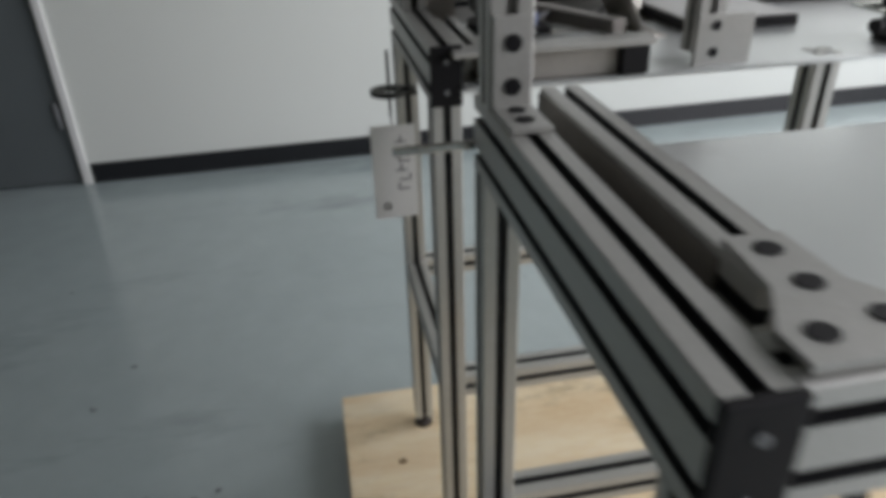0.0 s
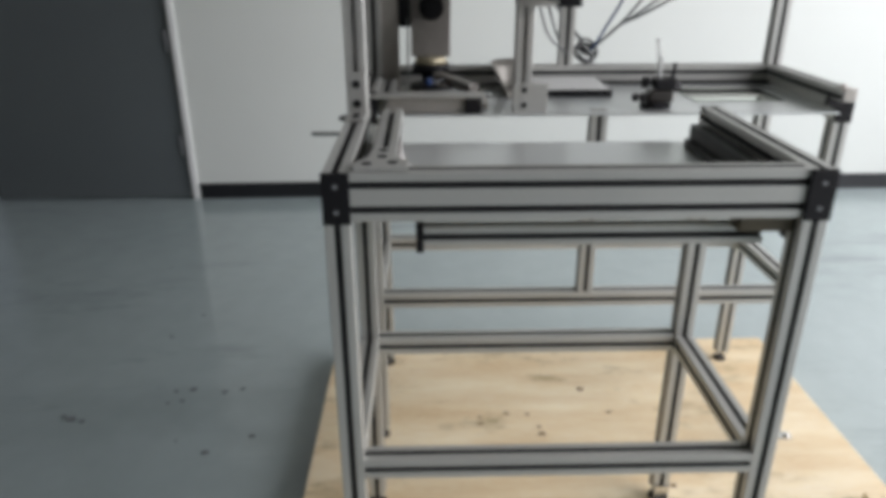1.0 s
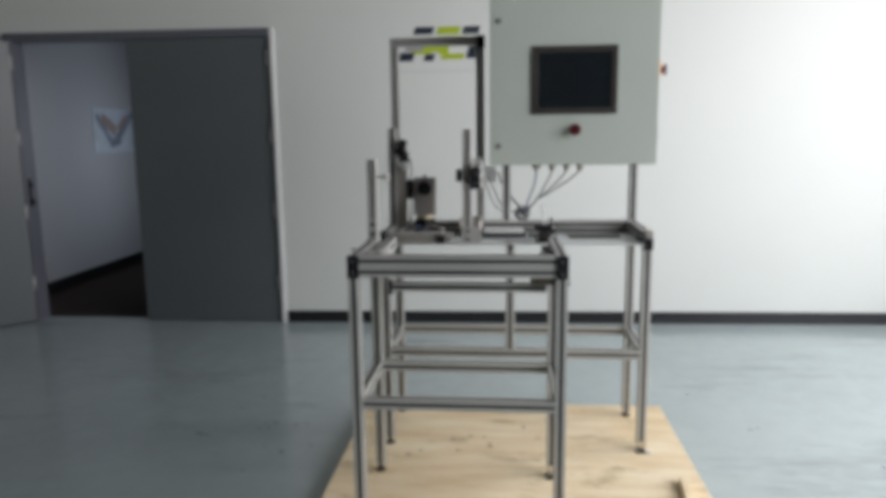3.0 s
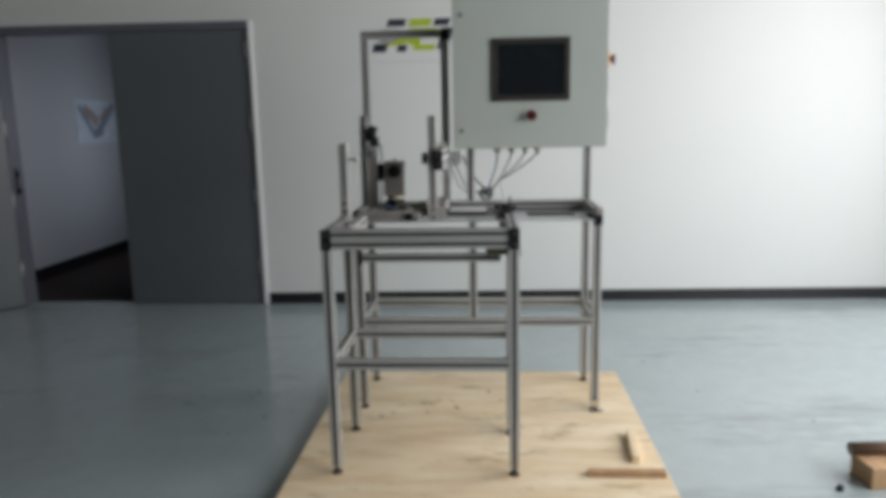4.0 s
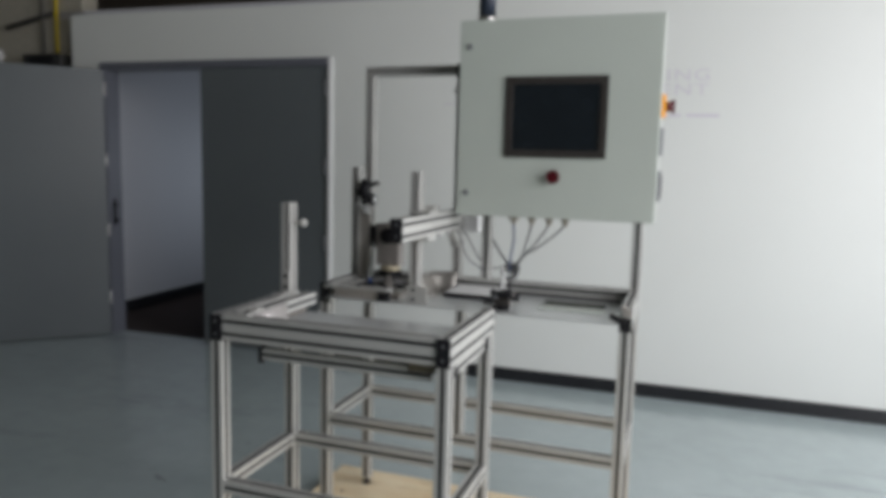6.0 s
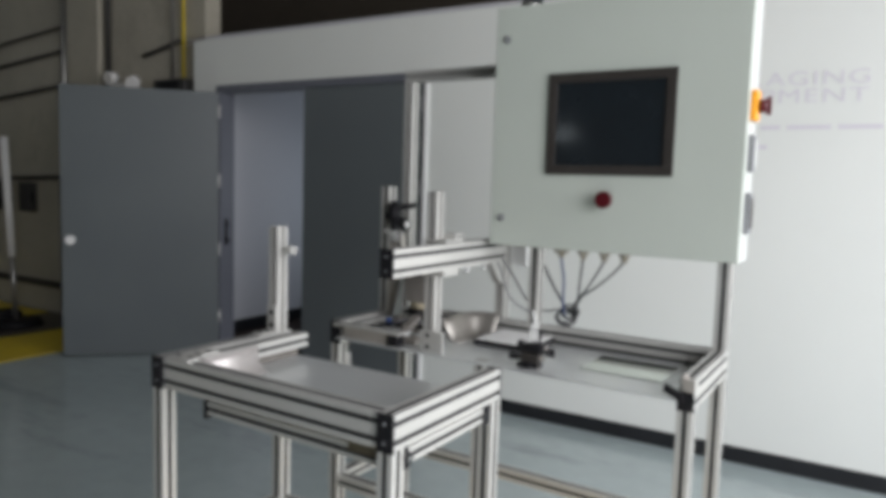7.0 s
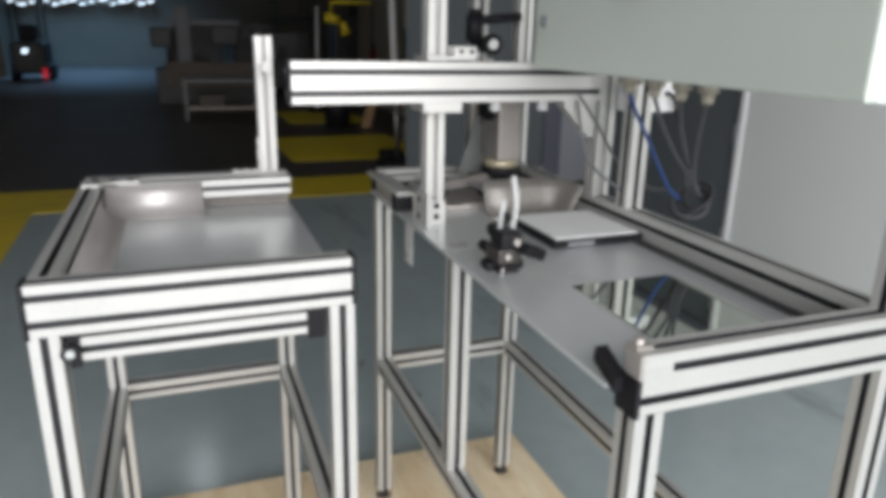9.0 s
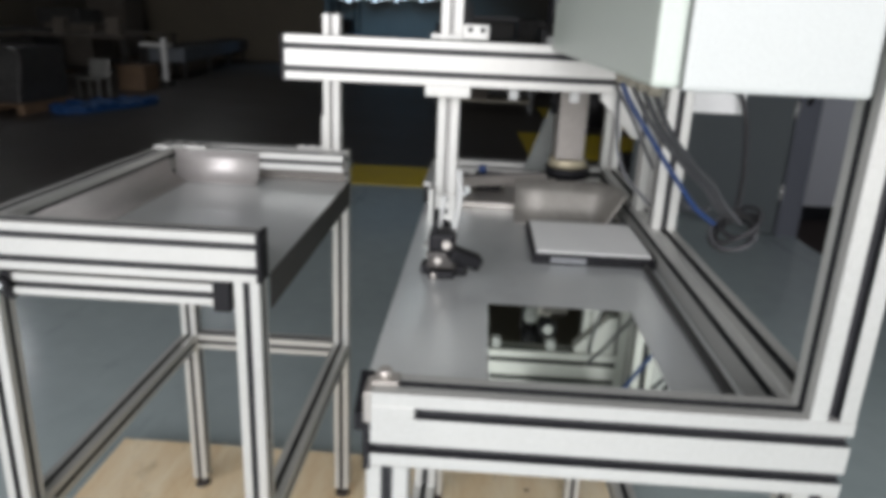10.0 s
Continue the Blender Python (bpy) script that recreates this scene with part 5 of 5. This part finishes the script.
bench(-11.0, -6.2, 0.8, 2.2, "long dim work bench beside the aisle")
bench(-13.6, -6.4, 0.8, 1.6, "long dim work bench beside the aisle")
bench(-9.6, -7.6, 0.8, 2.0, "long dim work bench beside the aisle")
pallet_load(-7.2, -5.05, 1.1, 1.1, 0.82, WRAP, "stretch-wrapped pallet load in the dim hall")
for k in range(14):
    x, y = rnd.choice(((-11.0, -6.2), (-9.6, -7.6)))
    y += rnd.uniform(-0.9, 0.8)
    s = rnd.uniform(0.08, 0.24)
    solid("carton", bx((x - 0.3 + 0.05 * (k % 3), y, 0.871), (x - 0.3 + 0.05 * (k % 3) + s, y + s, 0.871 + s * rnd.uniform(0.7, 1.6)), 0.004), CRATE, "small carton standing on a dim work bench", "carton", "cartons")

# plastic chair, upright panel, low conveyor and a blue sheet beside the benches
ch = thing("plastic_chair", (-8.72, -4.72, 0), "pale plastic chair by the benches", "chair")
bm = bx((-8.93, -4.88, 0.30), (-8.90, -4.56, 0.58), 0.014)
for v in bm.verts:
    if v.co.z > 0.5:
        v.co.x -= 0.05
part("backrest", bm, CONDUIT, ch)
part("seat", bx((-8.92, -4.90, 0.28), (-8.56, -4.54, 0.315), 0.014), CONDUIT, ch)
for x in (-8.91, -8.60):
    for y in (-4.89, -4.58):
        part("leg", bx((x, y, 0), (x + 0.03, y + 0.03, 0.28), 0.004), CONDUIT, ch)
pn = thing("panel_stand", (-11.0, -4.6, 0), "narrow white panel stand at the bench end", "stand")
part("panel", bx((-11.02, -4.64, 0.10), (-10.99, -4.54, 0.86), 0.004), TRIM, pn)
part("top_shelf", bx((-11.30, -5.06, 0.70), (-11.03, -4.56, 0.76), 0.004), TRIM, pn)
part("foot", bx((-11.2, -4.72, 0.0), (-10.8, -4.48, 0.10), 0.006), DARKSTEEL, pn)
part("rear_leg", bx((-11.3, -5.06, 0.0), (-11.26, -5.02, 0.70), 0.004), DARKSTEEL, pn)
solid("crate", bx((-10.55, -4.98, 0.0), (-10.0, -4.52, 0.42), 0.012), TIMBER_DARK, "dark brown wooden crate beside the chair", "crate")
rnd_sheet = random.Random(21)
o = [(-7.75 + 0.85 * math.cos(a) * (1 + 0.12 * math.sin(3 * a)), -4.05 + 0.42 * math.sin(a) * (1 + 0.2 * math.cos(2 * a)) - 0.22 * math.cos(a)) for a in (2 * math.pi * i / 18 for i in range(18))]
bm = prism(bmesh.new(), o, 0.0, 0.02)
bmesh.ops.triangulate(bm, faces=bm.faces[:])
bmesh.ops.subdivide_edges(bm, edges=bm.edges[:], cuts=3, use_grid_fill=True)
for v in bm.verts:
    if v.co.z > 0.012:
        v.co.z += rnd_sheet.uniform(0.0, 0.09)
solid("blue_sheet", bm, BLUETARP, "crumpled blue plastic sheet lying on the dark floor", "plastic sheet")
cv = thing("conveyor", (-16.0, -5.6, 0), "long low pale blue-grey conveyor in the dim hall", "conveyor")


def along(bm):
    bmesh.ops.transform(bm, matrix=Matrix.Translation((-16.2, -5.75, 0)) @ Matrix.Rotation(radians(8.5), 4, 'Z'), verts=bm.verts)
    return bm


part("bed", along(bx((-3.8, -0.35, 0.34), (3.8, 0.35, 0.62), 0.02)), CONVEYOR, cv)
part("belt", along(bx((-3.75, -0.30, 0.621), (3.75, 0.30, 0.635), 0.004)), DARKSTEEL, cv)
for x in (-3.4, -1.2, 1.2, 3.4):
    for y in (-0.30, 0.24):
        part("leg", along(bx((x, y, 0), (x + 0.06, y + 0.06, 0.34), 0.003)), DARKSTEEL, cv)

# wrapping machine behind the cart
wm = thing("packing_machine", (-12.4, 1.4, 0), "dim grey packing machine with pale side heads", "machine")
part("base", bx((-12.9, 0.35, 0), (-12.0, 2.3, 0.62), 0.02), DARKSTEEL, wm)
part("column", bx((-12.6, 0.75, 0.62), (-12.3, 1.0, 1.72), 0.02), CABLE, wm)
part("side_head", bx((-12.5, 1.35, 1.05), (-12.1, 1.85, 1.40), 0.04), DARKSTEEL, wm)
part("side_head", bx((-12.5, 0.30, 1.0), (-12.2, 0.66, 1.35), 0.04), DARKSTEEL, wm)
part("arm", bx((-12.5, 0.60, 1.40), (-12.35, 1.9, 1.50), 0.01), CABLE, wm)
part("guard", bx((-12.0, 0.5, 0.30), (-11.97, 2.2, 0.75), 0.004), CRATE, wm)

# parked lift truck in front of the blue-lit end of the hall
fl = thing("lift_truck", (-18.8, -2.75, 0), "dark lift truck with a red tail lamp", "lift truck")
part("body", bx((-19.7, -3.15, 0.16), (-18.5, -2.35, 0.95), 0.10), DARKSTEEL, fl)
part("guard_roof", bx((-19.6, -3.1, 1.95), (-18.6, -2.4, 2.0), 0.02), CAP, fl)
for x in (-19.55, -18.65):
    for y in (-3.08, -2.46):
        part("guard_post", bx((x - 0.03, y, 0.95), (x + 0.03, y + 0.05, 1.95), 0.005), CAP, fl)
part("seat", bx((-19.2, -2.95, 0.95), (-18.8, -2.55, 1.35), 0.06), CAP, fl)
for x in (-19.4, -18.8):
    for y in (-3.2, -2.36):
        part("wheel", rd((x, y, 0.2), (x, y + 0.09, 0.2), 0.2, 20), CAP, fl)
part("tail_lamp", bx((-18.5, -2.46, 0.06), (-18.47, -2.36, 0.30), 0.01), glow("tail_lamp_red", (1.0, 0.03, 0.06), 0.35), fl, "red tail lamp")
# glowing disc in place of a white highlight on the truck
part("highlight_disc", rd((-18.5, -2.80, 0.72), (-18.44, -2.80, 0.72), 0.05, 18), glow("highlight_white", (0.7, 0.85, 1.0), 3.0), fl, "glowing disc standing in for a white highlight")
solid("partition", bx((-20.2, -9.0, 0.0), (-20.0, -3.55, 3.6)), DIM_WALL, "partition wall, coloured dim, beside the lit end of the hall", "partition", kind="structure")

# glowing bars standing in for sparkles over the lit end of the hall
rnd = random.Random(8)
for k in range(15):
    y, z, w = -4.3 + 0.31 * k + rnd.uniform(-0.08, 0.08), 1.97 + (0.13, 0.0, 0.07)[k % 3] + 0.012 * k, rnd.uniform(0.05, 0.12)
    lm = thing("sparkle_bar", (-26.75, y, z), "glowing bar standing in for a bluish sparkle at the hall's end", "lamp", "bulkhead lamps")
    part("glass", bx((-26.56, y - w, z), (-26.50, y + w, z + 0.05), 0.012), SPARK, lm)
    part("housing", bx((-26.98, y - w - 0.02, z - 0.02), (-26.56, y + w + 0.02, z + 0.07), 0.006), DARKSTEEL, lm)
# unseen glowing panel, added to go with the far blue fill lamp
rl = thing("fill_panel", (-22.0, -2.0, 5.53), "blue glowing panel added in the roof", "roof light")
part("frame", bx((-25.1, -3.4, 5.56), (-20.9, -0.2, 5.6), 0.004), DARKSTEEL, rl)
part("glass", bx((-25.0, -3.3, 5.53), (-21.0, -0.3, 5.559), 0.004), FILL_PANEL, rl)


def rack(x, y, w, d, h, levels, label):
    r = thing("storage_rack", (x, y, 0), label, "rack", "storage racks")
    for sx in (-1, 1):
        for sy in (-1, 1):
            part("upright", bx((x + sx * (d / 2 - 0.04) - 0.04, y + sy * (w / 2 - 0.04) - 0.04, 0), (x + sx * (d / 2 - 0.04) + 0.04, y + sy * (w / 2 - 0.04) + 0.04, h)), RACKBLUE, r)
    for k in range(levels):
        z = 0.15 + k * (h - 0.3) / (levels - 1)
        part("beam", bx((x - d / 2, y - w / 2, z), (x + d / 2, y + w / 2, z + 0.08), 0.004), RACKBLUE, r)
    return r


for x, y in ((-22.0, -10.0), (-22.0, 6.2), (-19.0, 7.2), (-24.5, 5.5)):
    rack(x, y, 3.0, 1.0, 3.4, 3, "tall dark storage rack in the dim hall")


# unseen strip lamps, added high up to brighten the hall
for x, y, z in ((-9.5, -7.5, 5.0), (-14.0, -5.0, 5.0), (-7.4, 0.6, 5.0)):
    sl = thing("added_strip_light", (x, y, z), "unseen strip lamp added high up to brighten the hall", "lamp", "high strip lights")
    part("tube_cover", bx((x - 0.6, y - 0.06, z), (x + 0.6, y + 0.06, z + 0.04), 0.004), HALL_FILL if y < 0 else LAMPGLASS, sl)
    part("housing", bx((x - 0.62, y - 0.08, z + 0.041), (x + 0.62, y + 0.08, z + 0.10), 0.004), DARKSTEEL, sl)
    part("hanger", rd((x, y, z + 0.10), (x, y, 5.6), 0.006, 8), DARKSTEEL, sl)
# strip lights added for the bright spots mirrored in the screen
for x, y, z in ((-4.34, -8.2, 2.74), (-4.17, -11.0, 2.60), (-6.4, -10.5, 3.3)):
    sl = thing("added_strip_light", (x, y, z), "glowing strip light hung far off in the hall", "lamp", "strip lights")
    part("tube_cover", bx((x - 0.18, y - 0.05, z), (x + 0.18, y + 0.05, z + 0.04), 0.004), LAMPGLASS, sl)
    part("housing", bx((x - 0.20, y - 0.07, z + 0.041), (x + 0.20, y + 0.07, z + 0.10), 0.004), DARKSTEEL, sl)
    part("hanger", rd((x, y, z + 0.10), (x, y, 5.6), 0.006, 8), DARKSTEEL, sl)
